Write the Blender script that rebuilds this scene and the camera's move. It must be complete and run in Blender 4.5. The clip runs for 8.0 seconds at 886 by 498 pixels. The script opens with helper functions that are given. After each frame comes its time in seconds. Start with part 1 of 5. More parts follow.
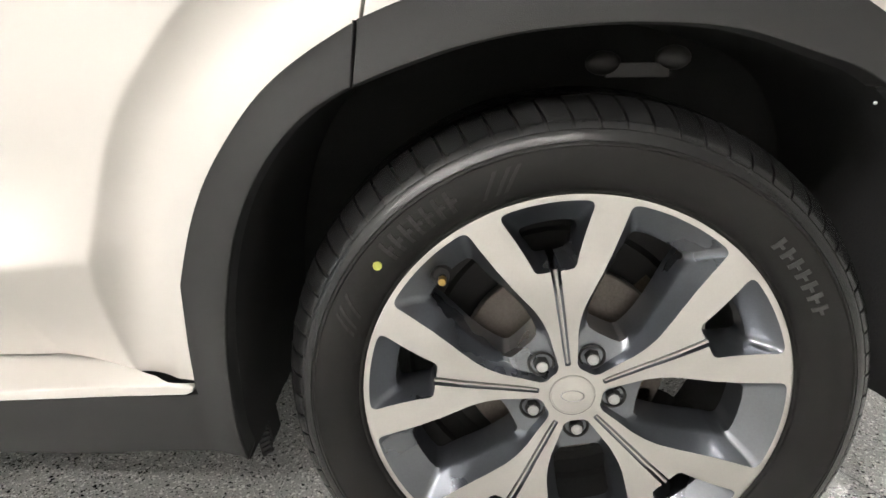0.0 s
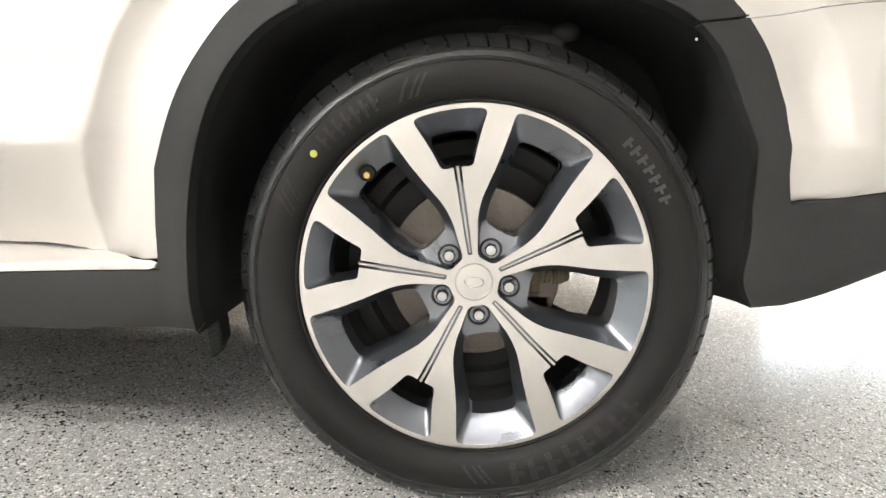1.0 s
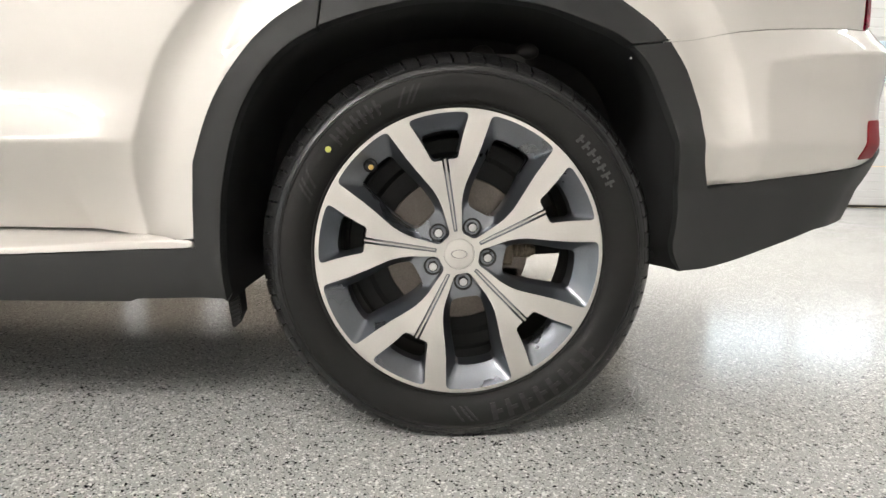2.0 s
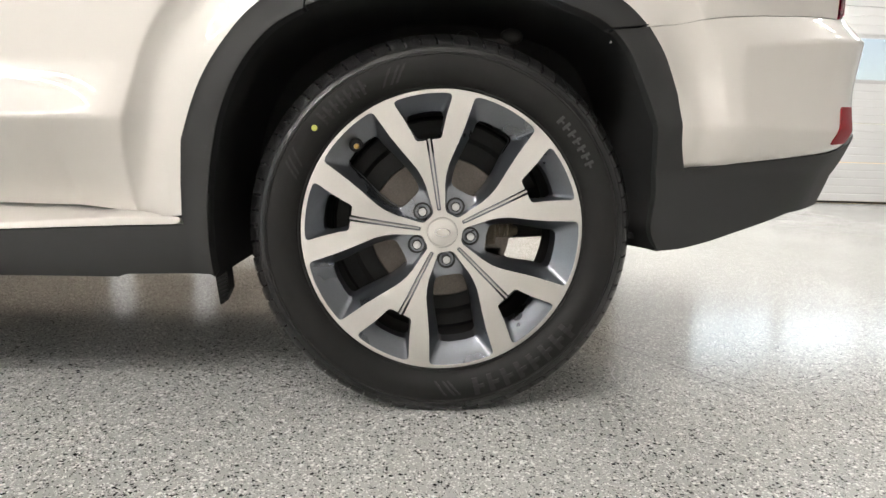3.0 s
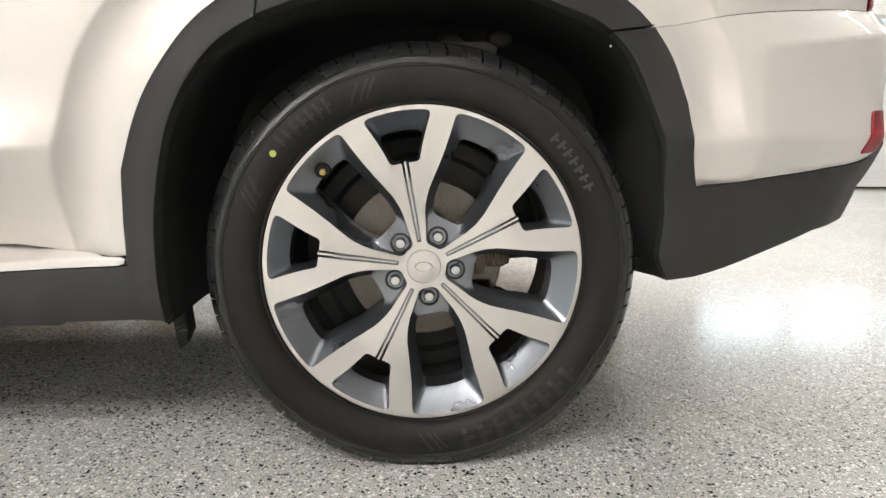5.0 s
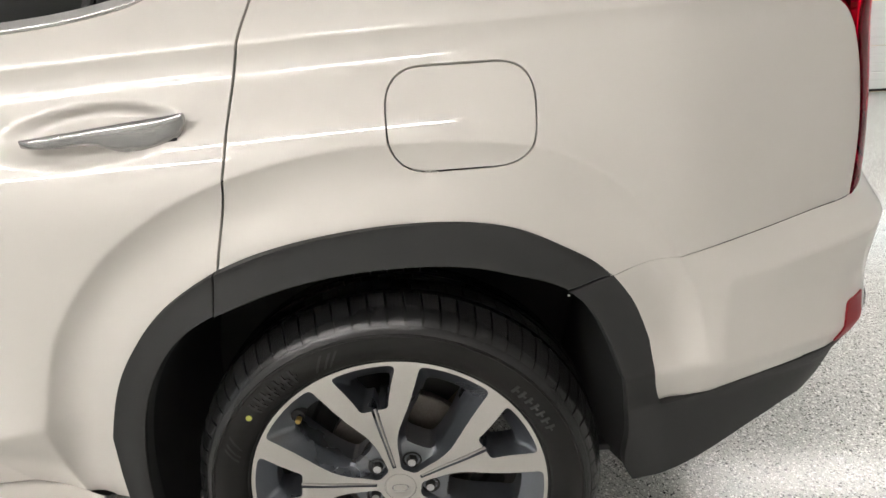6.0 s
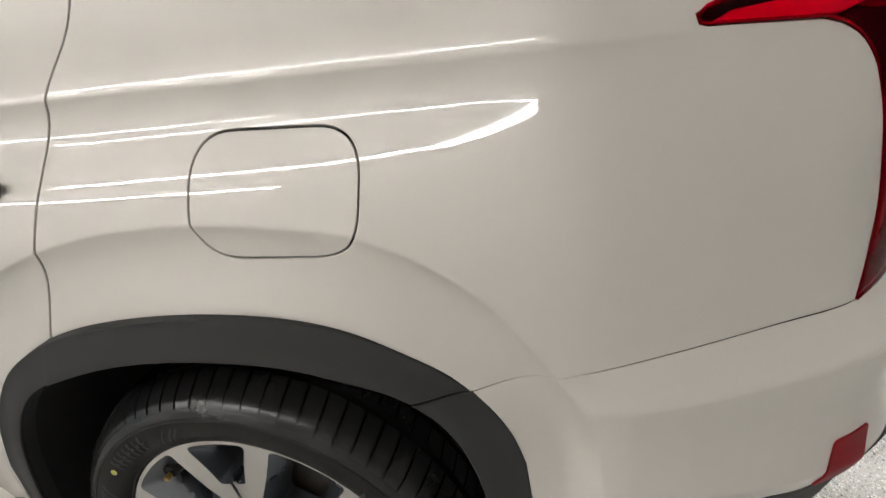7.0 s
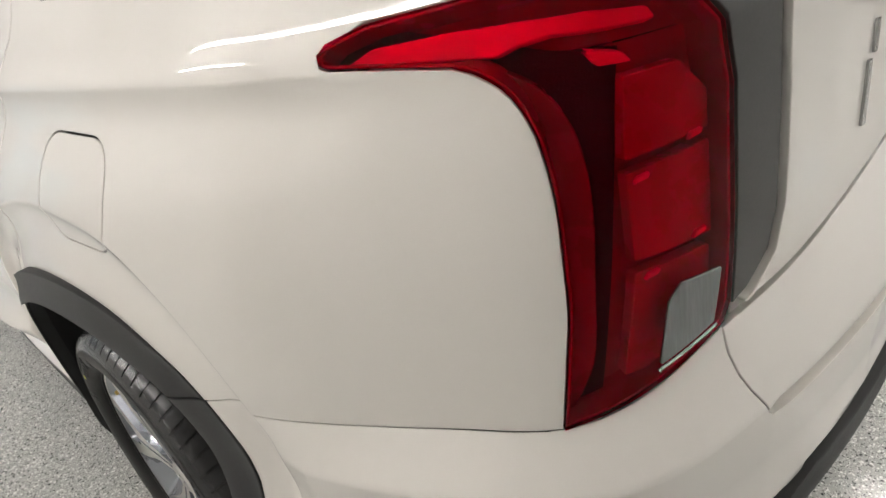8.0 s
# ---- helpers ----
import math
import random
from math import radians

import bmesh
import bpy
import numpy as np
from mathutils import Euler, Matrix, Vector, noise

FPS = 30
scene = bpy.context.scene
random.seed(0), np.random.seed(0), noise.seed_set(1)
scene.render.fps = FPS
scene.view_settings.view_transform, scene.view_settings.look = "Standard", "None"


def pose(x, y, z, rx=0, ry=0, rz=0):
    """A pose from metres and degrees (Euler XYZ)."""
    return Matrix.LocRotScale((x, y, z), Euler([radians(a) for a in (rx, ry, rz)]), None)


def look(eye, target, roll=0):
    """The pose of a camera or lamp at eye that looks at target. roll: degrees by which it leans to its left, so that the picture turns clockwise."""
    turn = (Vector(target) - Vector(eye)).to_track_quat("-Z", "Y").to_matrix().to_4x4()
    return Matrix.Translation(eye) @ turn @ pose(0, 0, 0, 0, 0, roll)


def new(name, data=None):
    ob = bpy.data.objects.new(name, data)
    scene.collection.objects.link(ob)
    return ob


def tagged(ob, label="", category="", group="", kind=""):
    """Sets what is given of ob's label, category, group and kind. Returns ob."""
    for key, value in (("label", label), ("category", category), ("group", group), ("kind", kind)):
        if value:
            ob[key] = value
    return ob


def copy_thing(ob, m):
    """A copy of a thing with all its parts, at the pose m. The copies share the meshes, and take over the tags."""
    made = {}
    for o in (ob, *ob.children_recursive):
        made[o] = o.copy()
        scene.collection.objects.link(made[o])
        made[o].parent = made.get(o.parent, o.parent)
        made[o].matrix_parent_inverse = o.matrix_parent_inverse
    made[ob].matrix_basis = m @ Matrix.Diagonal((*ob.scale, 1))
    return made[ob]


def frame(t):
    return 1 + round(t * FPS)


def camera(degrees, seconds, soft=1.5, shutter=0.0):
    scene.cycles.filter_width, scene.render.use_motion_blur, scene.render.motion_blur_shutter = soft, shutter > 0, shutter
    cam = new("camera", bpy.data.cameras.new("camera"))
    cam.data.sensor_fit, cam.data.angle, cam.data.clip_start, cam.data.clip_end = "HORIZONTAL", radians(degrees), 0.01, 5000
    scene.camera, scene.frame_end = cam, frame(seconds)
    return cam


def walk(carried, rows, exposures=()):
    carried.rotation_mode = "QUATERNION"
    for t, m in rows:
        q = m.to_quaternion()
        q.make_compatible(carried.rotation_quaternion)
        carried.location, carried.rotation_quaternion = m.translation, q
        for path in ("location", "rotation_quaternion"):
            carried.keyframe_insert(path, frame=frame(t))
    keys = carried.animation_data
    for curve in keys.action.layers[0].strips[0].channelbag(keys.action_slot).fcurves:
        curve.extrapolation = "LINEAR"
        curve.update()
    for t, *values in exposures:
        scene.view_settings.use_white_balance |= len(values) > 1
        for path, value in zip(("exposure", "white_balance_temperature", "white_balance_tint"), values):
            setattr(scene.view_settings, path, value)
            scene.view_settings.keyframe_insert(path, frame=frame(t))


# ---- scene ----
cam = camera(71.6, 8.0)
PATH = [
    (0, (-0.134, -0.726, 0.819), (-0.23, 1.166, 0.176), -0.7),
    (0.5, (-0.004, -0.824, 0.707), (-0.113, 1.106, 0.196), -0.4),
    (1, (-0.016, -0.964, 0.582), (-0.088, 1.006, 0.249), 1.6),
    (1.5, (-0.074, -1.101, 0.581), (-0.058, 0.876, 0.273), 1.8),
    (1.7, (-0.077, -1.144, 0.556), (-0.036, 0.836, 0.28), 1.4),
    (2.8, (-0.073, -1.222, 0.537), (0.055, 0.748, 0.217), 1.8),
    (3, (-0.063, -1.222, 0.519), (0.042, 0.752, 0.22), 1.7),
    (3.5, (-0.083, -1.211, 0.508), (0.057, 0.763, 0.216), 1.4),
    (4, (-0.057, -1.204, 0.495), (0.057, 0.774, 0.227), 1.4),
    (4.2, (-0.058, -1.206, 0.491), (0.06, 0.774, 0.229), 1.3),
    (5.3, (-0.001, -1.026, 0.711), (0.065, 0.933, 0.314), -0.5),
    (5.5, (0.008, -1.018, 0.845), (0.065, 0.928, 0.386), -1.7),
    (6, (0.117, -0.949, 1.19), (0.098, 0.93, 0.504), -3.4),
    (6.5, (0.278, -0.822, 1.271), (0.064, 1.001, 0.476), -3.4),
    (7, (0.564, -0.629, 1.323), (0.04, 1.082, 0.429), -6.2),
    (7.3, (0.773, -0.538, 1.304), (0.003, 1.084, 0.425), -8.6),
    (7.7, (1.03, -0.372, 1.331), (-0.101, 1.008, 0.426), -11.2),
    (8, (1.155, -0.199, 1.3175), (-0.144, 0.996, 0.3765), -10.95),
]
EXPOSURES = [(0.0, 0.2), (0.5, 0.45), (1.0, 0.46), (1.5, 0.17), (3.0, -0.06), (4.2, -0.06), (5.3, 0.1), (5.5, 0.03), (6.0, -0.4), (6.5, -0.72), (7.3, -0.82), (8.0, -0.46)]
walk(cam, [(t, look(eye, target, roll)) for t, eye, target, roll in PATH], EXPOSURES)

# ---- light and exposure ----
world = bpy.data.worlds.new("world")
scene.world = world
world.use_nodes = True
sky = world.node_tree.nodes.new("ShaderNodeTexSky")
sky.sky_type, sky.sun_disc, sky.sun_elevation, sky.sun_rotation = "NISHITA", False, radians(40), radians(20)
world.node_tree.links.new(sky.outputs["Color"], world.node_tree.nodes["Background"].inputs["Color"])
world.node_tree.nodes["Background"].inputs["Strength"].default_value = 0.1


def area(name, m, width, height, watts, colour):
    data = bpy.data.lights.new(name, "AREA")
    data.shape, data.size, data.size_y, data.energy, data.color = "RECTANGLE", width, height, watts, colour
    ob = new(name, data)
    ob.matrix_world = m
    return ob


# ---- materials ----
def material(name):
    m = bpy.data.materials.new(name)
    m.use_nodes = True
    t = m.node_tree
    return m, t, t.nodes["Principled BSDF"]


def node(t, kind, inputs=(), **attrs):
    n = t.nodes.new("ShaderNode" + kind)
    for k, v in attrs.items():
        setattr(n, k, v)
    for k, v in dict(inputs).items():
        if isinstance(v, bpy.types.NodeSocket):
            t.links.new(v, n.inputs[k])
        else:
            n.inputs[k].default_value = v
    return n


def ramp(t, fac, stops):
    n = node(t, "ValToRGB", {"Fac": fac})
    e = n.color_ramp.elements
    while len(e) < len(stops):
        e.new(0.5)
    for el, (p, c) in zip(e, stops):
        el.position, el.color = p, (*c, 1) if len(c) == 3 else c
    return n.outputs["Color"]


def grey(v):
    return (v, v, v)


def surface(name, low, high, scale, rough=(0.4, 0.5), metal=0.0, bump=0.0, bump_scale=300.0, coat=0.0, coat_rough=0.03, spec=0.5, stretch=(1, 1, 1)):
    """A material whose colour and roughness wander between two values, with a fine relief."""
    m, t, b = material(name)
    at = node(t, "TexCoord").outputs["Object"]
    at = node(t, "Mapping", {"Vector": at, "Scale": stretch}).outputs["Vector"]
    big = node(t, "TexNoise", {"Vector": at, "Scale": scale, "Detail": 4.0}).outputs["Fac"]
    fine = node(t, "TexNoise", {"Vector": at, "Scale": bump_scale, "Detail": 3.0}).outputs["Fac"]
    mix = node(t, "Math", {0: big, 1: fine}, operation="ADD").outputs[0]
    mix = node(t, "Math", {0: mix, 1: 0.5}, operation="MULTIPLY").outputs[0]
    t.links.new(ramp(t, mix, [(0.3, low), (0.7, high)]), b.inputs["Base Color"])
    r = node(t, "MapRange", {"Value": big, "From Min": 0.3, "From Max": 0.7, "To Min": rough[0], "To Max": rough[1]})
    t.links.new(r.outputs[0], b.inputs["Roughness"])
    b.inputs["Metallic"].default_value, b.inputs["Coat Weight"].default_value, b.inputs["Coat Roughness"].default_value = metal, coat, coat_rough
    b.inputs["Specular IOR Level"].default_value = spec
    if bump:
        n = node(t, "Bump", {"Height": fine, "Strength": bump, "Distance": 0.001})
        t.links.new(n.outputs["Normal"], b.inputs["Normal"])
    return m


paint = surface("pearl_white_paint", (0.665, 0.635, 0.594), (0.695, 0.665, 0.624), 3.0, (0.45, 0.52), metal=0.16, coat=1.0, coat_rough=0.008, bump_scale=900.0)
cladding = surface("grained_black_plastic", grey(0.023), grey(0.033), 6.0, (0.55, 0.68), bump=0.3, bump_scale=900.0, spec=0.28)
liner_mat = surface("black_felt_liner", grey(0.022), grey(0.034), 8.0, (0.85, 0.95), bump=0.6, bump_scale=400.0, spec=0.2)
rubber = surface("black_rubber", grey(0.009), (0.017, 0.016, 0.015), 9.0, (0.42, 0.55), bump=0.25, bump_scale=700.0, spec=0.18)
rubber_mark = surface("raised_rubber", grey(0.03), grey(0.05), 20.0, (0.5, 0.7))
rubber_bar = surface("raised_black_rubber", grey(0.012), grey(0.022), 20.0, (0.35, 0.5), spec=0.35)
rubber_shine = surface("wet_tread_rubber", grey(0.011), grey(0.017), 8.0, (0.22, 0.27), bump=0.04, bump_scale=600.0, spec=0.42)
machined = surface("machined_aluminium", (0.61, 0.59, 0.565), (0.655, 0.635, 0.605), 5.0, (0.27, 0.34), metal=0.9, coat=0.5)
mt = machined.node_tree
turned = node(mt, "Tangent", direction_type="RADIAL", axis="Y")
mt.links.new(turned.outputs[0], mt.nodes["Principled BSDF"].inputs["Tangent"])
mt.nodes["Principled BSDF"].inputs["Anisotropic"].default_value = 0.7
rim_paint = surface("grey_rim_paint", (0.185, 0.197, 0.22), (0.215, 0.228, 0.252), 8.0, (0.26, 0.32), metal=0.88, coat=1.0, coat_rough=0.035)
dark_metal = surface("dark_metal", grey(0.02), grey(0.05), 12.0, (0.5, 0.7), metal=0.4)
rotor_mat = surface("brushed_rotor", (0.10, 0.088, 0.078), (0.17, 0.15, 0.132), 25.0, (0.35, 0.5), metal=0.8, bump=0.3)
caliper_mat = surface("cast_iron_rust", (0.10, 0.08, 0.055), (0.2, 0.165, 0.12), 18.0, (0.6, 0.8), metal=0.2, bump=0.6)
steel = surface("nut_steel", grey(0.5), grey(0.62), 40.0, (0.25, 0.35), metal=1.0)
chrome = surface("satin_chrome", grey(0.62), grey(0.7), 20.0, (0.08, 0.14), metal=1.0)
strip_mat = surface("dark_grey_strip", (0.036, 0.034, 0.032), (0.052, 0.049, 0.046), 8.0, (0.42, 0.5))
# Base darker than chrome: the dark surroundings it mirrors are in the colour.
dim_chrome = surface("dim_chrome", grey(0.34), grey(0.42), 20.0, (0.08, 0.13), metal=1.0)
brass = surface("brass", (0.5, 0.33, 0.1), (0.6, 0.42, 0.15), 60.0, (0.3, 0.4), metal=1.0)
yellow = surface("yellow_paint_dot", (0.42, 0.44, 0.08), (0.5, 0.52, 0.12), 60.0)
dim_wall = surface("pale_wall_paint", (0.70, 0.69, 0.67), (0.76, 0.75, 0.73), 1.2, (0.6, 0.75), bump=0.2, bump_scale=200.0)
tan_wall = surface("tan_wall_paint", (0.24, 0.205, 0.165), (0.29, 0.25, 0.205), 1.2, (0.6, 0.75), bump=0.2, bump_scale=200.0)
wall_paint = surface("white_wall_paint", grey(0.68), grey(0.74), 1.2, (0.6, 0.75), bump=0.2, bump_scale=200.0)
ceiling_paint = surface("ceiling_paint", grey(0.74), grey(0.8), 1.0, (0.7, 0.85))
door_steel = surface("white_door_steel", (0.70, 0.70, 0.69), (0.76, 0.76, 0.75), 1.5, (0.35, 0.5), bump=0.15)
frame_alu = surface("window_frame", grey(0.55), grey(0.62), 4.0, (0.4, 0.5), metal=0.2)


def glass_material(name, tint, ior=1.5):
    m, t, b = material(name)
    out = t.nodes["Material Output"]
    clear = node(t, "BsdfTransparent", {"Color": (*tint, 1)})
    shine = node(t, "BsdfGlossy", {"Roughness": 0.01, "Color": (1, 1, 1, 1)})
    f = node(t, "Fresnel", {"IOR": ior})
    mix = node(t, "MixShader", {0: f.outputs[0], 1: clear.outputs[0], 2: shine.outputs[0]})
    t.links.new(mix.outputs[0], out.inputs["Surface"])
    return m


pane_glass = glass_material("window_glass", (0.92, 0.94, 0.94))
car_glass = glass_material("tinted_car_glass", (0.05, 0.06, 0.055))
lens_glass = glass_material("red_lamp_lens", (0.92, 0.0005, 0.14), 1.16)


def flake_floor():
    m, t, b = material("epoxy_flake_floor")
    at = node(t, "TexCoord").outputs["Object"]
    warp = node(t, "TexNoise", {"Vector": at, "Scale": 160.0, "Detail": 2.0}).outputs["Color"]
    warp = node(t, "VectorMath", {0: warp, 1: (0.5, 0.5, 0.5)}, operation="SUBTRACT").outputs[0]
    warp = node(t, "VectorMath", {0: warp, "Scale": 0.006}, operation="SCALE").outputs[0]
    at2 = node(t, "VectorMath", {0: at, 1: warp}, operation="ADD").outputs[0]
    big = node(t, "TexNoise", {"Vector": at, "Scale": 1.3, "Detail": 5.0}).outputs["Fac"]
    colour = ramp(t, big, [(0.3, (0.445, 0.45, 0.43)), (0.7, (0.515, 0.518, 0.497))])
    # chips of three sizes: each cell of the pattern is a chip or bare coat, by its own chance
    for scale, limit, dark, light in ((190.0, 0.0033, 0.87, 0.77), (125.0, 0.0045, 0.94, 0.88), (380.0, 0.0018, 0.87, 0.76)):
        v = node(t, "TexVoronoi", {"Vector": at2, "Scale": scale}, feature="F1")
        near = node(t, "Math", {0: v.outputs["Distance"], 1: 0.45}, operation="LESS_THAN").outputs[0]
        chance = node(t, "SeparateColor", {0: v.outputs["Color"]})
        is_dark = node(t, "Math", {0: chance.outputs[0], 1: dark}, operation="GREATER_THAN").outputs[0]
        is_light = node(t, "Math", {0: chance.outputs[1], 1: light}, operation="GREATER_THAN").outputs[0]
        f1 = node(t, "Math", {0: near, 1: is_light}, operation="MULTIPLY").outputs[0]
        f2 = node(t, "Math", {0: near, 1: is_dark}, operation="MULTIPLY").outputs[0]
        colour = node(t, "Mix", {0: f1, 6: colour, 7: (0.92, 0.92, 0.89, 1)}, data_type="RGBA").outputs[2]
        colour = node(t, "Mix", {0: f2, 6: colour, 7: (0.02, 0.02, 0.022, 1)}, data_type="RGBA").outputs[2]
    t.links.new(colour, b.inputs["Base Color"])
    wave = node(t, "TexNoise", {"Vector": at, "Scale": 110.0, "Detail": 2.0}).outputs["Fac"]
    n = node(t, "Bump", {"Height": wave, "Strength": 0.16, "Distance": 0.002})
    t.links.new(n.outputs["Normal"], b.inputs["Normal"])
    rough = node(t, "MapRange", {"Value": big, "From Min": 0.3, "From Max": 0.7, "To Min": 0.085, "To Max": 0.15})
    t.links.new(rough.outputs[0], b.inputs["Roughness"])
    b.inputs["Specular IOR Level"].default_value = 0.36
    return m


floor_mat = flake_floor()


def lit(name, colour, strength):
    m, t, b = material(name)
    b.inputs["Base Color"].default_value = (0.8, 0.8, 0.8, 1)
    b.inputs["Emission Color"].default_value, b.inputs["Emission Strength"].default_value = (*colour, 1), strength
    return m


# ---- mesh helpers ----
def link_mesh(name, verts, faces, mat, parent=None, label="", smooth=True, normals=None):
    me = bpy.data.meshes.new(name)
    me.from_pydata([tuple(map(float, v)) for v in verts], [], [tuple(map(int, f)) for f in faces])
    me.materials.append(mat)
    me.polygons.foreach_set("use_smooth", [smooth] * len(me.polygons))
    me.update()
    if normals is not None:
        me.normals_split_custom_set_from_vertices([tuple(map(float, n)) for n in normals])
    ob = new(name, me)
    if parent:
        ob.parent = parent
    if label:
        tagged(ob, label)
    return ob


def part(name, bm, mat, parent, label="", smooth=False, bevel=0.0):
    """Links a bmesh as one mesh object under a thing or a part."""
    if bevel:
        sharp = [e for e in bm.edges if len(e.link_faces) == 2 and e.calc_face_angle(0) > 0.5]
        bmesh.ops.bevel(bm, geom=sharp, offset=bevel, segments=2, affect="EDGES", profile=0.6, clamp_overlap=True)
    bmesh.ops.recalc_face_normals(bm, faces=bm.faces)
    me = bpy.data.meshes.new(name)
    bm.to_mesh(me)
    bm.free()
    me.materials.append(mat)
    me.polygons.foreach_set("use_smooth", [smooth] * len(me.polygons))
    if smooth:
        me.set_sharp_from_angle(angle=radians(38))
    ob = new(name, me)
    if parent:
        ob.parent = parent
    if label:
        tagged(ob, label)
    return ob


def box(x0, y0, z0, x1, y1, z1, bm=None):
    bm = bm or bmesh.new()
    m = Matrix.LocRotScale(((x0 + x1) / 2, (y0 + y1) / 2, (z0 + z1) / 2), None, (x1 - x0, y1 - y0, z1 - z0))
    bmesh.ops.create_cube(bm, size=1, matrix=m)
    return bm


def lathe(profile, steps=96, bm=None, centre=(0, 0, 0), a0=0.0, a1=360.0):
    """Turns (radius, y) pairs round the y axis."""
    bm = bm or bmesh.new()
    full = abs(a1 - a0) > 359.9
    n = steps if full else steps + 1
    rings = []
    for k in range(n):
        a = radians(a0 + (a1 - a0) * k / steps)
        rings.append([bm.verts.new((centre[0] + r * math.cos(a), centre[1] + y, centre[2] + r * math.sin(a))) for r, y in profile])
    for k in range(steps):
        p, q = rings[k], rings[(k + 1) % n]
        for i in range(len(profile) - 1):
            bm.faces.new((p[i], p[i + 1], q[i + 1], q[i]))
    return bm


def empty(name, at=(0, 0, 0)):
    ob = new(name)
    ob.location = at
    ob.empty_display_size = 0.1
    return ob


def spline(xs, ys):
    """A natural cubic through the knots, straight beyond them."""
    xs, ys = np.array(xs, float), np.array(ys, float)
    n, h = len(xs), np.diff(xs)
    a, r = np.eye(n), np.zeros(n)
    for i in range(1, n - 1):
        a[i, i - 1:i + 2] = h[i - 1], 2 * (h[i - 1] + h[i]), h[i]
        r[i] = 6 * ((ys[i + 1] - ys[i]) / h[i] - (ys[i] - ys[i - 1]) / h[i - 1])
    m = np.linalg.solve(a, r)

    def value(x):
        x = np.asarray(x, float)
        i = np.clip(np.searchsorted(xs, x) - 1, 0, n - 2)
        c = np.clip(x, xs[0], xs[-1])
        u, v = xs[i + 1] - c, c - xs[i]
        y = (m[i] * u ** 3 + m[i + 1] * v ** 3) / (6 * h[i]) + (ys[i] / h[i] - m[i] * h[i] / 6) * u + (ys[i + 1] / h[i] - m[i + 1] * h[i] / 6) * v
        s0 = (ys[1] - ys[0]) / h[0] - h[0] * (2 * m[0] + m[1]) / 6
        s1 = (ys[-1] - ys[-2]) / h[-1] + h[-1] * (2 * m[-1] + m[-2]) / 6
        return y + np.where(x < xs[0], (x - xs[0]) * s0, 0) + np.where(x > xs[-1], (x - xs[-1]) * s1, 0)
    return value


def gentle(xs, ys, w=0.05):
    """Straight lines between the knots, with eased corners."""
    return lambda x: sum(np.interp(np.asarray(x, float) + k * w, xs, ys) for k in (-1, -0.67, -0.33, 0, 0.33, 0.67, 1)) / 7


def smooth01(u):
    u = np.clip(u, 0, 1)
    return u * u * (3 - 2 * u)


def soft(t, w):
    return w * np.logaddexp(0, t / w)


# ---- the shape of the car's flank: a plan line s, from the front along the side and round the rear corner, and a height z ----
PLAN = [(-3.6, 0.12), (-3.0, 0.0), (-2.0, -0.045), (-1.0, -0.055), (-0.5, -0.053), (-0.25, -0.05), (0.0, -0.045), (0.25, -0.03), (0.385, -0.0145),
        (0.5, 0.001), (0.6, 0.029), (0.7, 0.066), (0.8, 0.112), (0.883, 0.162), (0.935, 0.222), (0.967, 0.30), (0.99, 0.40), (1.012, 0.6), (1.02, 0.93)]
chord = np.concatenate([[0], np.cumsum([math.dist(a, b) for a, b in zip(PLAN, PLAN[1:])])])
plan_x, plan_y = spline(chord, [p[0] for p in PLAN]), spline(chord, [p[1] for p in PLAN])
fine_c = np.linspace(0, chord[-1], 12000)
fine_x, fine_y = plan_x(fine_c), plan_y(fine_c)
fine_s = np.concatenate([[0], np.cumsum(np.hypot(np.diff(fine_x), np.diff(fine_y)))])
S0 = float(np.interp(0.0, fine_x, fine_s))
S_END = float(fine_s[-1]) - S0


def s_of(x):
    """The plan length at which the side has that x."""
    return np.interp(x, fine_x, fine_s) - S0


def c_of(s):
    return np.interp(np.asarray(s) + S0, fine_s, fine_c)


# the wheel arch: radii round (0, 0.45) of the trim's inner edge, its outer edge and the panel crease
ARCH_Z = 0.45


def polar(points):
    a = sorted((math.atan2(z - ARCH_Z, x) % (2 * math.pi) if x < 0 or z > ARCH_Z else math.atan2(z - ARCH_Z, x), math.hypot(x, z - ARCH_Z)) for x, z in points)
    return spline([p[0] for p in a], [p[1] for p in a])


def curve(points, step=0.012):
    """A smooth line through the points."""
    c = np.concatenate([[0], np.cumsum([math.dist(a, b) for a, b in zip(points, points[1:])])])
    t = np.linspace(0, c[-1], max(2, int(c[-1] / step) + 1))
    return list(zip(spline(c, [p[0] for p in points])(t).tolist(), spline(c, [p[1] for p in points])(t).tolist()))


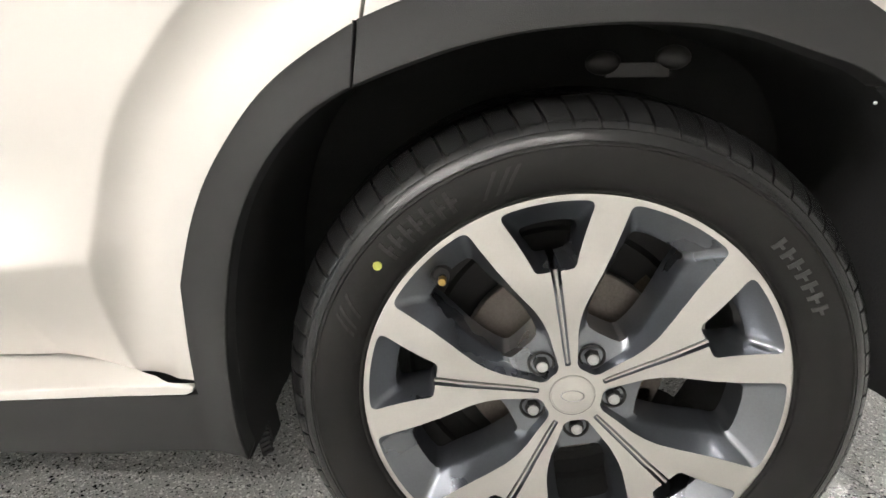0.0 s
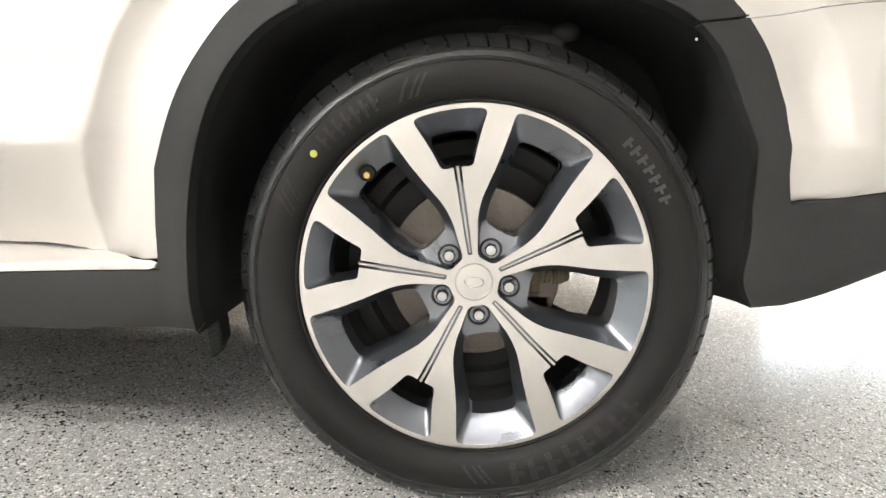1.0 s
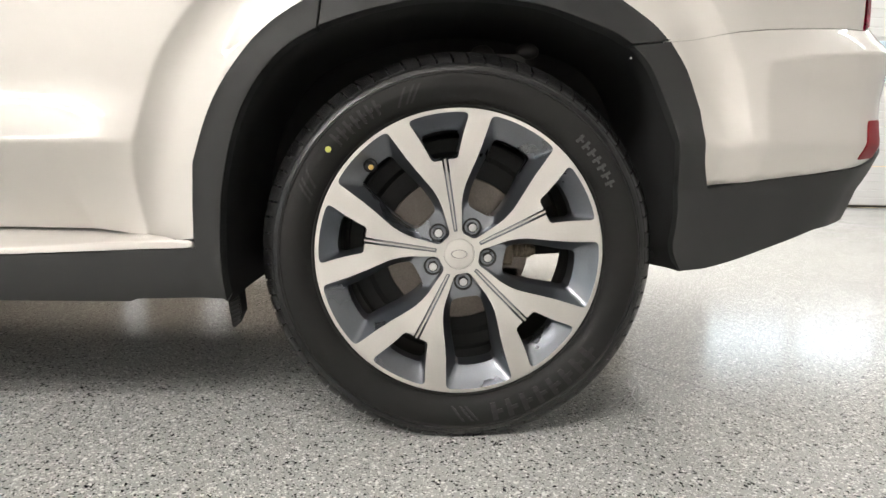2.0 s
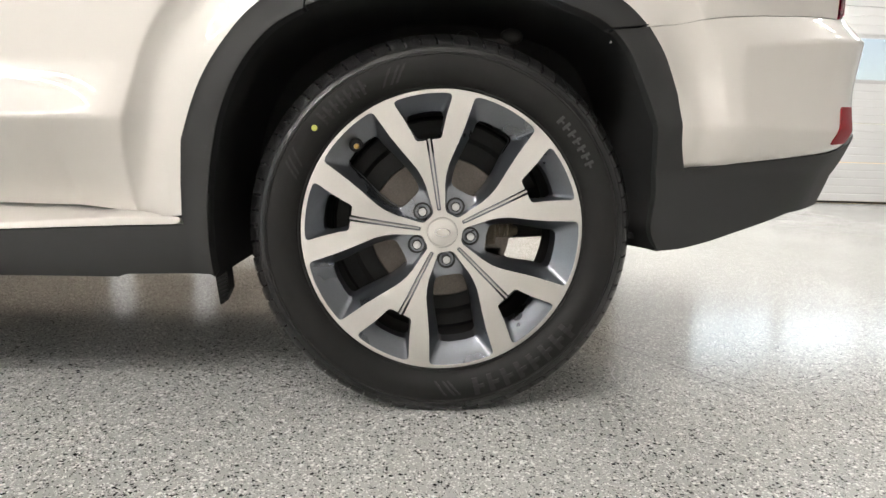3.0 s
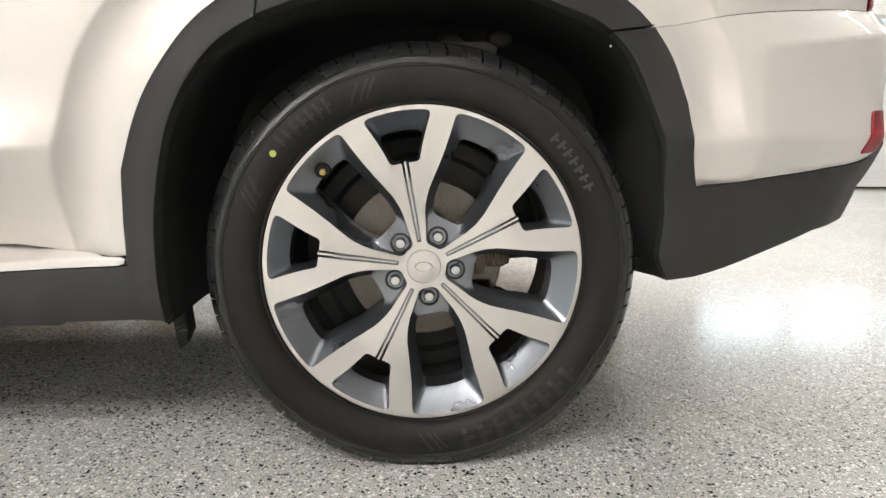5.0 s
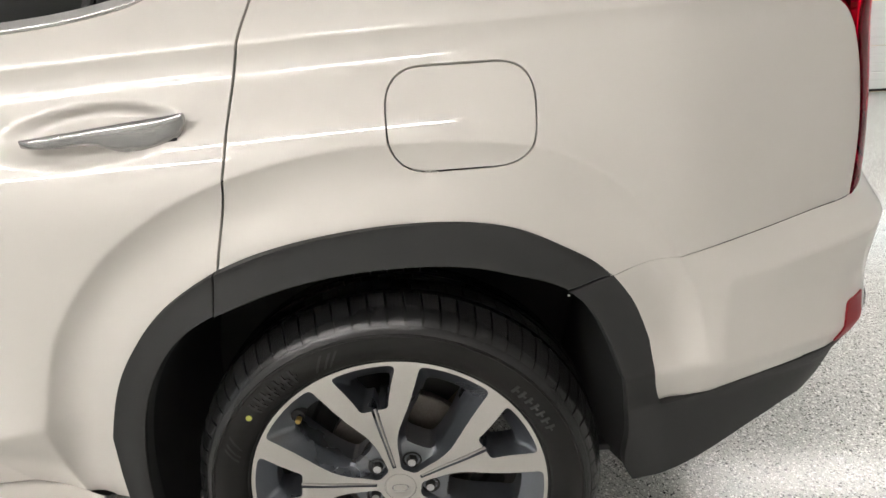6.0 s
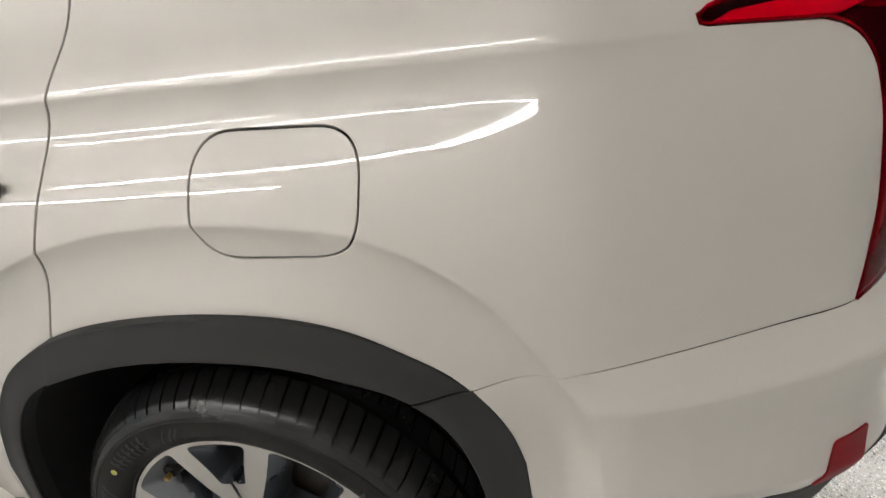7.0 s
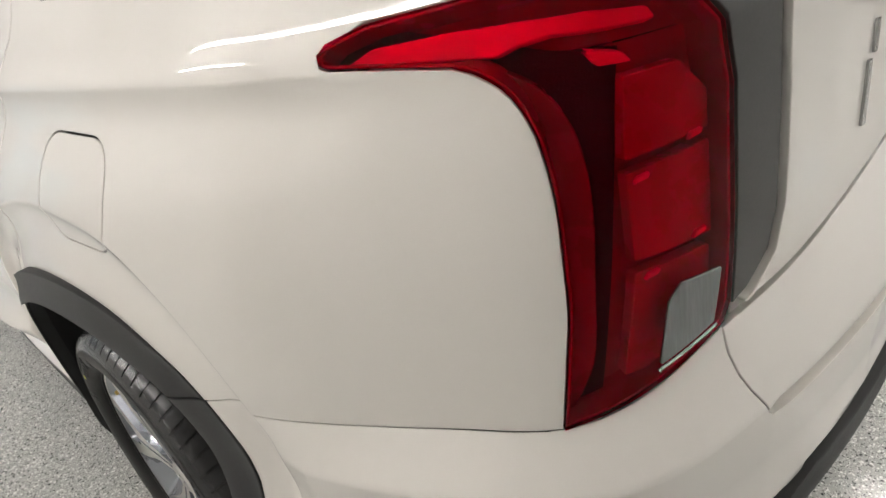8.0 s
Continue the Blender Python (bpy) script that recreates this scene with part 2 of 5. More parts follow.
OUTER = [(-0.500, 0.387), (-0.499, 0.45), (-0.494, 0.534), (-0.468, 0.612), (-0.441, 0.668), (-0.408, 0.716), (-0.365, 0.765), (-0.315, 0.803), (-0.253, 0.838), (-0.2, 0.858),
         (-0.146, 0.873), (-0.056, 0.889), (0.02, 0.896), (0.073, 0.897), (0.135, 0.894), (0.196, 0.884), (0.24, 0.87), (0.277, 0.852), (0.32, 0.828), (0.357, 0.8045), (0.387, 0.777), (0.423, 0.728),
         (0.445, 0.68), (0.455, 0.652), (0.463, 0.60), (0.472, 0.555), (0.490, 0.505)]
INNER = [(-0.440, 0.27), (-0.446, 0.339), (-0.444, 0.446), (-0.431, 0.53), (-0.403, 0.623), (-0.382, 0.664), (-0.352, 0.706), (-0.31, 0.745), (-0.262, 0.772), (-0.2, 0.795), (-0.112, 0.819),
         (-0.04, 0.829), (0.023, 0.832), (0.09, 0.83), (0.151, 0.822), (0.234, 0.798), (0.275, 0.7845), (0.309, 0.766), (0.339, 0.739), (0.364, 0.702), (0.404, 0.606), (0.419, 0.55), (0.428, 0.508), (0.434, 0.431), (0.43, 0.38), (0.45, 0.335)]
CREASE = [(-0.60, 0.42), (-0.60, 0.54), (-0.585, 0.62), (-0.545, 0.731), (-0.49, 0.81), (-0.425, 0.877), (-0.326, 0.942), (-0.23, 0.981), (-0.15, 1.002), (-0.076, 1.014), (0.046, 1.021), (0.164, 1.017),
          (0.263, 1.004), (0.354, 0.967), (0.417, 0.92), (0.467, 0.862), (0.508, 0.80), (0.55, 0.72), (0.565, 0.63), (0.56, 0.5), (0.54, 0.40)]
r_outer, r_inner, r_crease = polar(OUTER + [(0.505, 0.44), (0.51, 0.36), (-0.502, 0.33), (-0.50, 0.27)]), polar(INNER), polar(CREASE)

crest_z = spline([-1.5, -0.6, -0.2, 0.2, 0.65, 0.85, 1.1, 2.0], [1.12, 1.158, 1.178, 1.192, 1.204, 1.206, 1.206, 1.206])
crest_knots = [-1.5, -0.15, 0.2, 0.45, 0.55, 0.69, 0.85, 0.97, 1.2, 2.0]
crest_depth = gentle(crest_knots, [0.130, 0.130, 0.138, 0.117, 0.101, 0.097, 0.072, 0.041, 0.019, 0.019])
crest_run = gentle(crest_knots, [0.070, 0.068, 0.060, 0.052, 0.049, 0.048, 0.045, 0.045, 0.045, 0.045])
crest_lean = gentle([-1.5, -0.15, 0.2, 0.35, 0.45, 0.55, 0.62, 0.69, 0.85, 1.0, 2.0], [0.655, 0.655, 0.63, 0.595, 0.56, 0.525, 0.49, 0.43, 0.28, 0.2, 0.2])
haunch = gentle([-2.0, -1.5, -0.3, 0.0, 0.2, 0.45, 0.6, 2.0], [0.02, 0.02, 0.02, 0.022, 0.024, 0.011, 0.0, 0.0])
crest_up = spline([-1.5, -0.3, 0.2, 0.65, 1.0, 2.0], [0.48, 0.45, 0.38, 0.27, 0.15, 0.1])
ledge_in = spline([-2.5, -1.2, -0.85, -0.7, -0.62, -0.57, -0.53, -0.48, 2.0], [0.06, 0.06, 0.056, 0.048, 0.028, 0.009, 0.0, 0.0, 0.0])


def arch_at(x, z):
    th = np.arctan2(z - ARCH_Z, x)
    th = np.where((th < 0) & (x < 0), th + 2 * np.pi, th)
    r = np.hypot(x, z - ARCH_Z)
    return th, r


def crest_in(s, below):
    """Depth of the hollow under the crest: it leans out quickly, holds that lean, then eases over the shoulder; round the rear corner it flattens."""
    lean, run, full = crest_lean(s), crest_run(s), crest_depth(s)
    low = lean
    hold = 0.04
    fade = np.maximum((full - lean * run / 2 - (lean + low) / 2 * hold) / low, 0.03)
    b1 = np.clip(below, 0, run)
    b2 = np.clip(below - run, 0, hold)
    b3 = np.maximum(below - run - hold, 0)
    d = lean * (run ** 2 - b1 ** 2) / (2 * run) + (hold - b2) * (lean + (low - lean) * b2 / hold + low) / 2 + low * fade * np.exp(-b3 / fade)
    w = smooth01((0.98 - s) / 0.28)
    return w * d + (1 - w) * full * (1 + below / 0.1) * np.exp(-below / 0.1)


def inward(s, z, dip=1.0):
    """How far the painted side lies inside the plan line."""
    zc = crest_z(s)
    below = np.maximum(zc - z, 0)
    d = crest_in(s, below) - haunch(s) * smooth01((z - 0.80) / 0.2)
    d = d - 0.006 * np.exp(-below / 0.016) * np.clip(1.3 - s, 0, 1)
    t = soft(z - zc, 0.004)
    d = d + 0.28 * t + crest_up(s) * 0.055 * (np.tanh((t - 0.05) / 0.055) + math.tanh(0.05 / 0.055))
    # the cup behind the door handle
    d = d + 0.020 * smooth01((1.08 - np.hypot((s + 0.43) / 0.148, (z - 1.06 - 0.06 * (s + 0.43)) / 0.043)) / 0.5)
    d = d + 0.065 * soft(0.86 - z, 0.03)
    b = ledge_in(s)
    zl = 0.572 + 0.02 * (s + 0.6)
    k = np.clip((zl + 0.11 - z) / 0.11, 0, None)
    k = k - soft(k - 1, 0.03)
    d = d - b * np.clip(k, 0, 1) ** 1.7 + 0.62 * soft(zl - z, 0.003) * np.clip(b / 0.05, 0, 1)
    th, r = arch_at(s, z)
    ro, rc = r_outer(th), r_crease(th)
    u = np.clip(soft(rc - r, 0.0015) / np.maximum(rc - ro, 0.02), 0, 1)
    inside = (s > -0.75) & (s < 0.75)
    d = d + np.where(inside, dip * 0.105 * u * (1 - u) ** 1.6 * np.where(s > 0.3, smooth01((z - 0.57) / 0.12), 1.0), 0)
    return d


seam_z = spline([0.3, 0.385, 0.508, 0.62, 0.74, 0.85, 0.924, 0.972, 1.036, 1.084, 1.13, 1.2, 1.3, 1.57, 2.1], [0.77, 0.778, 0.799, 0.816, 0.830, 0.841, 0.847, 0.857, 0.876, 0.892, 0.904, 0.910, 0.919, 0.942, 0.95])
edge_z = spline([0.45, 0.55, 0.7, 0.85, 0.97, 1.15, 1.4, 2.1], [0.73, 0.745, 0.767, 0.786, 0.80, 0.82, 0.83, 0.83])


def edge_out(s):
    """How far the bumper's edge stands proud: it starts at a slanted facet behind the arch."""
    return np.interp(s, [0.52, 0.53, 0.60, 0.7, 0.85, 0.98, 1.15, 1.4, 2.1], [0.0, 0.002, 0.025, 0.038, 0.049, 0.049, 0.05, 0.064, 0.07])


low_z = spline([0.3, 0.49, 0.62, 0.75, 0.9, 0.965, 1.02, 1.09, 1.25, 2.1], [0.505, 0.505, 0.522, 0.536, 0.554, 0.568, 0.592, 0.616, 0.64, 0.645])


def inward_bumper(s, z, dip=1.0):
    zs, ze, out = seam_z(s), edge_z(s), edge_out(s)
    base = inward(s, z, dip) + dip * 0.7 * soft(low_z(s) + 0.011 - z, 0.0015) * (s > 0.3)
    q = np.maximum((zs - z) / (zs - ze), 0)
    u = q - soft(q - 1, 0.015)
    return base - out * u + 0.065 * soft(ze - z, 0.001) * smooth01((s - 0.52) / 0.2) * smooth01((1.25 - s) / 0.3)


clad_out = spline([0.3, 0.48, 0.56, 0.64, 0.72, 0.85, 0.98, 1.15, 1.4, 2.1], [0.0, 0.0, 0.008, 0.02, 0.03, 0.043, 0.045, 0.05, 0.064, 0.07])


def inward_clad(s, z):
    th, r = arch_at(s, z)
    ro, ri = r_outer(th), r_inner(th)
    b = smooth01((ro - r) / np.maximum(ro - ri, 0.02))
    near = smooth01((0.62 - np.abs(s)) / 0.1) * smooth01((z - 0.44) / 0.18)
    base = inward(s, np.maximum(z, 0.5), 0.0) - clad_out(s)
    tuck = 0.35 * soft(0.52 - z, 0.02) * smooth01((s - 0.5) / 0.5) + 0.25 * soft(0.33 - z, 0.01)
    return base - 0.004 + 0.016 * smooth01((s - 0.5) / 0.25) * smooth01((1.06 - s) / 0.14) - 0.014 * b * near + tuck


def inward_sill(s, z):
    th, r = arch_at(s, z)
    ro, ri = r_outer(th), r_inner(th)
    b = smooth01((ro - r) / np.maximum(ro - ri, 0.02))
    near = smooth01((0.62 - np.abs(s)) / 0.1)
    flat = 0.065 * (0.86 - np.maximum(z, 0.40)) + 0 * s
    return flat - 0.004 - 0.014 * b * near + 0.3 * soft(0.31 - z, 0.012)


def flank(s, z, depth):
    """Places and outward normals of the flank at plan length s and height z; depth is one of the inward functions."""
    s, z = np.asarray(s, float), np.asarray(z, float)

    def place(s, z):
        c = c_of(s)
        e = 1e-3
        tx, ty = plan_x(c + e) - plan_x(c - e), plan_y(c + e) - plan_y(c - e)
        l = np.hypot(tx, ty)
        d = depth(s, z)
        return np.stack([plan_x(c) - ty / l * d, plan_y(c) + tx / l * d, z + 0 * d], -1)
    e = 0.0015
    p = place(s, z)
    n = np.cross(place(s + e, z) - place(s - e, z), place(s, z + e) - place(s, z - e))
    return p, n / np.linalg.norm(n, axis=-1, keepdims=True)


def inside_of(pts, poly):
    x, y = pts[:, 0], pts[:, 1]
    hit = np.zeros(len(pts), bool)
    for (x0, y0), (x1, y1) in zip(poly, np.roll(poly, -1, 0)):
        cross = (y0 > y) != (y1 > y)
        with np.errstate(divide="ignore", invalid="ignore"):
            hit ^= cross & (x < (x1 - x0) * (y - y0) / (y1 - y0) + x0)
    return hit


def dense(poly, step):
    out = []
    for a, b in zip(poly, np.roll(poly, -1, 0)):
        n = max(1, int(math.ceil(math.dist(a, b) / step)))
        out += [a + (b - a) * k / n for k in range(n)]
    return np.array(out)


def rounded(poly, radius, steps=5):
    """Rounds corners of a polygon; radius: one number or one for each corner."""
    poly = [np.array(p, float) for p in poly]
    rad = radius if isinstance(radius, (list, tuple)) else [radius] * len(poly)
    out = []
    for i, p in enumerate(poly):
        a, b = poly[i - 1] - p, poly[(i + 1) % len(poly)] - p
        la, lb = np.linalg.norm(a), np.linalg.norm(b)
        k = min(rad[i], 0.45 * la, 0.45 * lb)
        if k < 1e-5:
            out.append(p)
            continue
        p0, p1 = p + a / la * k, p + b / lb * k
        for j in range(steps + 1):
            u = j / steps
            out.append((1 - u) ** 2 * p0 + 2 * u * (1 - u) * p + u * u * p1)
    return np.array(out)


def inset(poly, by):
    """Moves a counter-clockwise outline inwards."""
    nxt, prv = np.roll(poly, -1, 0), np.roll(poly, 1, 0)
    t = nxt - prv
    l = np.linalg.norm(t, axis=1, keepdims=True)
    n = np.stack([-t[:, 1], t[:, 0]], 1) / np.maximum(l, 1e-9)
    return poly + n * by


def ccw(poly):
    poly = np.array(poly, float)
    x, y = poly[:, 0], poly[:, 1]
    return poly if np.sum(x * np.roll(y, -1) - y * np.roll(x, -1)) > 0 else poly[::-1]


def apart_from(pts, others, by):
    """Which points lie further than about by from all of the others."""
    taken = set()
    for i, j in np.floor(others / by).astype(int).tolist():
        taken.update((i + a, j + b) for a in (-1, 0, 1) for b in (-1, 0, 1))
    return np.array([(i, j) not in taken for i, j in np.floor(pts / by).astype(int).tolist()], bool)


def filled(outline, holes, step, extra=None):
    """Triangles that fill an outline with holes, with a grid of points inside."""
    from mathutils.geometry import delaunay_2d_cdt
    loops = [outline] + holes
    lo, hi = outline.min(0), outline.max(0)
    gx, gy = np.meshgrid(np.arange(lo[0], hi[0], step), np.arange(lo[1], hi[1], step * 0.9))
    gx[1::2] += step / 2
    grid = np.stack([gx.ravel(), gy.ravel()], 1)
    if extra is not None:
        lines = extra[inside_of(extra, outline)]
        if len(lines):
            grid = np.concatenate([grid[apart_from(grid, lines, 0.004)], lines])
    keep = inside_of(grid, outline)
    for h in holes:
        keep &= ~inside_of(grid, h)
    grid = grid[keep]
    rim = np.concatenate(loops)
    far = apart_from(grid, rim, 0.35 * step)
    pts = np.concatenate([rim, grid[far]])
    edges, k = [], 0
    for l in loops:
        edges += [(k + i, k + (i + 1) % len(l)) for i in range(len(l))]
        k += len(l)
    vs, es, fs, *_ = delaunay_2d_cdt([Vector(p) for p in pts], edges, [], 0, 1e-7)
    vs = np.array([tuple(v) for v in vs])
    fs = np.array([tuple(f) for f in fs])
    mid = vs[fs].mean(1)
    keep = inside_of(mid, outline)
    for h in holes:
        keep &= ~inside_of(mid, h)
    return vs, fs[keep]


def side_s(x, z, depth):
    """The plan length at which the panel itself has that x."""
    x, z = np.asarray(x, float), np.asarray(z, float)
    s = s_of(x)
    for _ in range(8):
        s = s + (x - flank(s, z, depth)[0][..., 0])
    return s


sill_edge = spline([-2.2, -0.8, -0.7, -0.61, -0.5], [0.352, 0.373, 0.381, 0.386, 0.386])


def crease_points():
    """Points along the sharp lines of the flank, to be met by the panels' meshes."""
    out = []
    th = np.linspace(-0.3, np.pi + 0.3, 520)
    for k in (-0.005, -0.0015, 0.002, 0.006):
        r = r_crease(th) + k
        out.append(np.stack([r * np.cos(th), ARCH_Z + r * np.sin(th)], 1))
    s = np.arange(-1.3, 1.4, 0.006)
    for k in (-0.008, -0.003, 0.003, 0.008, 0.014):
        out.append(np.stack([s, crest_z(s) + k], 1))
    for k in (-0.006, 0.0, 0.006):
        q = np.arange(-1.3, -0.55, 0.006)
        out.append(np.stack([q, 0.572 + 0.02 * (q + 0.6) + k], 1))
        out.append(np.stack([q + 0.1, sill_edge(q + 0.1) + 0.3 * k], 1))
        q = np.arange(0.5, 1.9, 0.006)
        out.append(np.stack([q, edge_z(q) + k], 1))
    return np.concatenate(out)


def panel(name, outline, depth, mat, parent, label="", holes=(), step=0.012, gap=0.0018, lift=0.0, fold=0.014, soft_edge=0.0016, xs=True, mirror=0.0):
    """A pressed panel on the flank, with folded edges. Outlines are (x, z) on the side or, with xs off, (s, z)."""
    def prepare(poly, by):
        poly = ccw(poly)
        if xs:
            poly = np.stack([side_s(poly[:, 0], poly[:, 1], depth), poly[:, 1]], 1)
        return inset(dense(poly, step), by)
    out = prepare(outline, gap + soft_edge)
    ins = [prepare(h, -gap - soft_edge) for h in holes]
    vs, fs = filled(out, ins, step, CREASES if step < 0.013 else None)
    p, n = flank(vs[:, 0], vs[:, 1], depth)
    p = p + n * lift
    verts, norms, faces = list(p), list(n), [tuple(f) for f in fs]
    # folded rim
    for loop, sign in [(out, -1)] + [(h, 1) for h in ins]:
        w = inset(loop, sign * soft_edge) if soft_edge else loop
        a, na = flank(loop[:, 0], loop[:, 1], depth)
        b, nb = flank(w[:, 0], w[:, 1], depth)
        o = b - a
        o = o / np.maximum(np.linalg.norm(o, axis=1, keepdims=True), 1e-9)
        rows = [(a + na * lift, na), (a + na * (lift - 0.3 * soft_edge) + o * 0.7 * soft_edge, 0.7 * na + 0.7 * o), (a + na * (lift - soft_edge) + o * soft_edge, o), (a + na * (lift - fold) + o * soft_edge, o)]
        k, m = len(verts), len(loop)
        for q, qn in rows:
            verts += list(q)
            norms += list(qn / np.linalg.norm(qn, axis=1, keepdims=True))
        for r in range(len(rows) - 1):
            for i in range(m):
                j = (i + 1) % m
                f = (k + r * m + i, k + (r + 1) * m + i, k + (r + 1) * m + j, k + r * m + j)
                faces.append(f if sign < 0 else f[::-1])
    if mirror:
        verts = [(v[0], mirror - v[1], v[2]) for v in verts]
        norms = [(v[0], -v[1], v[2]) for v in norms]
        faces = [f[::-1] for f in faces]
    return link_mesh(name, verts, faces, mat, parent, label, True, norms)


CREASES = crease_points()


# ---- the room ----
def structure(name, bm, mat, label, bevel=0.0):
    ob = part(name, bm, mat, None, label, bevel=bevel)
    return tagged(ob, label, kind="structure")


ROOM = (-7.6, -5.6, 10.0, 7.6, 3.7)   # x0, y0, x1, y1, height
X0, Y0, X1, Y1, TOP = ROOM
structure("floor", box(X0, Y0, -0.2, X1, Y1, 0.0), floor_mat, "glossy grey epoxy floor with black and white flakes")
structure("ceiling", box(X0 - 0.2, Y0 - 0.2, TOP, X1 + 0.2, Y1 + 0.2, TOP + 0.2), ceiling_paint, "plain white painted ceiling")
structure("wall_south", box(X0 - 0.2, Y0 - 0.2, 0.0, X1 + 0.2, Y0, TOP), dim_wall, "plain pale painted wall")
WY0, WY1, WZ0, WZ1 = -3.5, -1.7, 0.2, 2.1
bm = box(X0 - 0.2, Y0, 0.0, X0, WY0, TOP)
box(X0 - 0.2, WY1, 0.0, X0, Y1, TOP, bm)
box(X0 - 0.2, WY0, 0.0, X0, WY1, WZ0, bm)
box(X0 - 0.2, WY0, WZ1, X0, WY1, TOP, bm)
structure("wall_west", bm, wall_paint, "white painted wall with a window opening")
structure("wall_east", box(X1, Y0, 0.0, X1 + 0.2, Y1, TOP), wall_paint, "plain white painted wall")

# north wall with the opening of a wide sectional door
DX0, DX1, DZ = 3.0, 9.7, 3.2
GX0 = 4.2   # where the glazed row begins
bm = box(X0, Y1, 0.0, DX0, Y1 + 0.2, TOP)
box(DX1, Y1, 0.0, X1, Y1 + 0.2, TOP, bm)
box(DX0, Y1, DZ, DX1, Y1 + 0.2, TOP, bm)
structure("wall_north", bm, tan_wall, "tan painted wall round a wide garage door")
for x in (-4.15, -3.0):
    structure("wall_post", box(x - 0.15, Y1 - 0.06, 0.0, x + 0.15, Y1, TOP), wall_paint, "white post against the tan wall", bevel=0.01)


def garage_door():
    """Ribbed steel sections with a glazed row between them."""
    door = tagged(empty("garage_door", (DX0, Y1 + 0.04, 0)), "white ribbed steel garage door with a row of bright windows", "garage door")
    width = DX1 - DX0

    def section(z0, z1):
        bm = bmesh.new()
        n = max(2, round((z1 - z0) / 0.115))
        rows = [(0.004, z0 + 0.004)]
        for k in range(n):
            a, b = z0 + (z1 - z0) * k / n, z0 + (z1 - z0) * (k + 1) / n
            rows += [(0.0, a + 0.012), (0.0, b - 0.012), (0.006, b - 0.004 if k < n - 1 else b - 0.003)]
        front = [[bm.verts.new((x, y, z)) for y, z in rows] for x in (0.01, width - 0.01)]
        back = [[bm.verts.new((x, 0.045, z)) for z in (rows[0][1], rows[-1][1])] for x in (0.01, width - 0.01)]
        for i in range(len(rows) - 1):
            bm.faces.new((front[0][i], front[1][i], front[1][i + 1], front[0][i + 1]))
        bm.faces.new((back[0][0], back[0][1], back[1][1], back[1][0]))
        bm.faces.new((front[0][-1], front[1][-1], back[1][1], back[0][1]))
        bm.faces.new((front[0][0], back[0][0], back[1][0], front[1][0]))
        return bm
    for z0, z1 in ((0.03, 0.60), (0.60, 1.17), (1.17, 1.74), (2.42, 2.80), (2.80, 3.19)):
        part("section", section(z0, z1), door_steel, door)
    part("bottom_seal", box(0.005, 0.0, 0.0, width - 0.005, 0.045, 0.03), rubber, door, "black rubber bottom seal")
    n, z0, z1, left = 4, 1.74, 2.42, GX0 - DX0
    part("section", box(0.01, 0.0, z0 + 0.004, left - 0.004, 0.045, z1 - 0.004), door_steel, door, bevel=0.003)
    row = part("window_row", box(left, 0.0, z0, width, 0.04, z0 + 0.05), frame_alu, door, "white aluminium window frame")
    bm = box(left, 0.0, z1 - 0.05, width, 0.04, z1)
    for k in range(n + 1):
        x = left + k * (width - left) / n
        box(max(left, x - 0.05), 0.002, z0 + 0.05, min(width, x + 0.05), 0.038, z1 - 0.05, bm)
    part("mullion_frame", bm, frame_alu, row)
    for k in range(n):
        pane = part("pane", box(left + k * (width - left) / n + 0.05, 0.016, z0 + 0.05, left + (k + 1) * (width - left) / n - 0.05, 0.022, z1 - 0.05), pane_glass, row, "bright clear window pane")
        pane.visible_shadow = False
    return door


garage_door()
# daylight stands in the openings
area("daylight_north", pose((GX0 + DX1) / 2, Y1 + 0.14, 2.08, -90, 0, 0), DX1 - GX0 - 0.1, 0.66, 50, (0.9, 0.96, 1.0))


def side_window(name, y0, y1, z0, z1):
    """A two-pane window in the west wall."""
    win = tagged(empty(name, (X0 - 0.1, (y0 + y1) / 2, (z0 + z1) / 2)), "bright two-pane window in the white wall", "window", kind="structure")
    w, h = (y1 - y0) / 2, (z1 - z0) / 2
    bm = box(-0.06, -w, -h, 0.06, w, -h + 0.06)
    box(-0.06, -w, h - 0.06, 0.06, w, h, bm)
    for y in (-w, -0.04, w - 0.06):
        box(-0.058, y, -h + 0.06, 0.058, y + (0.08 if y == -0.04 else 0.06), h - 0.06, bm)
    frame_ob = part("window_frame", bm, frame_alu, win)
    for a, b in ((-w + 0.06, -0.04), (0.04, w - 0.06)):
        pane = part("pane", box(-0.004, a, -h + 0.06, 0.004, b, h - 0.06), pane_glass, frame_ob)
        pane.visible_shadow = False
    part("window_sill", box(0.06, -w - 0.05, -h - 0.03, 0.2, w + 0.05, -h), wall_paint, win, bevel=0.004)
    return win


side_window("window_1", WY0, WY1, WZ0, WZ1)
area("daylight_west", pose(X0 - 0.19, (WY0 + WY1) / 2, (WZ0 + WZ1) / 2, 0, -90, 0), WZ1 - WZ0, WY1 - WY0, 9, (0.78, 0.89, 1.0))


tube_glow = lit("led_tube", (1.0, 0.955, 0.915), 108.0)


def tube_light(length):
    lamp = empty("ceiling_light")
    part("housing", box(-length / 2, -0.05, -0.04, length / 2, 0.05, 0.0), ceiling_paint, lamp, "white sheet metal housing")
    bm = bmesh.new()
    bmesh.ops.create_cone(bm, cap_ends=True, segments=16, radius1=0.026, radius2=0.026, depth=length - 0.012, matrix=pose(0, 0, -0.07, 0, 90, 0))
    part("tube", bm, tube_glow, lamp, "glowing white tube", smooth=True)
    return tagged(lamp, "white linear LED tube light under the ceiling, out of view", "ceiling light", "ceiling tube lights")


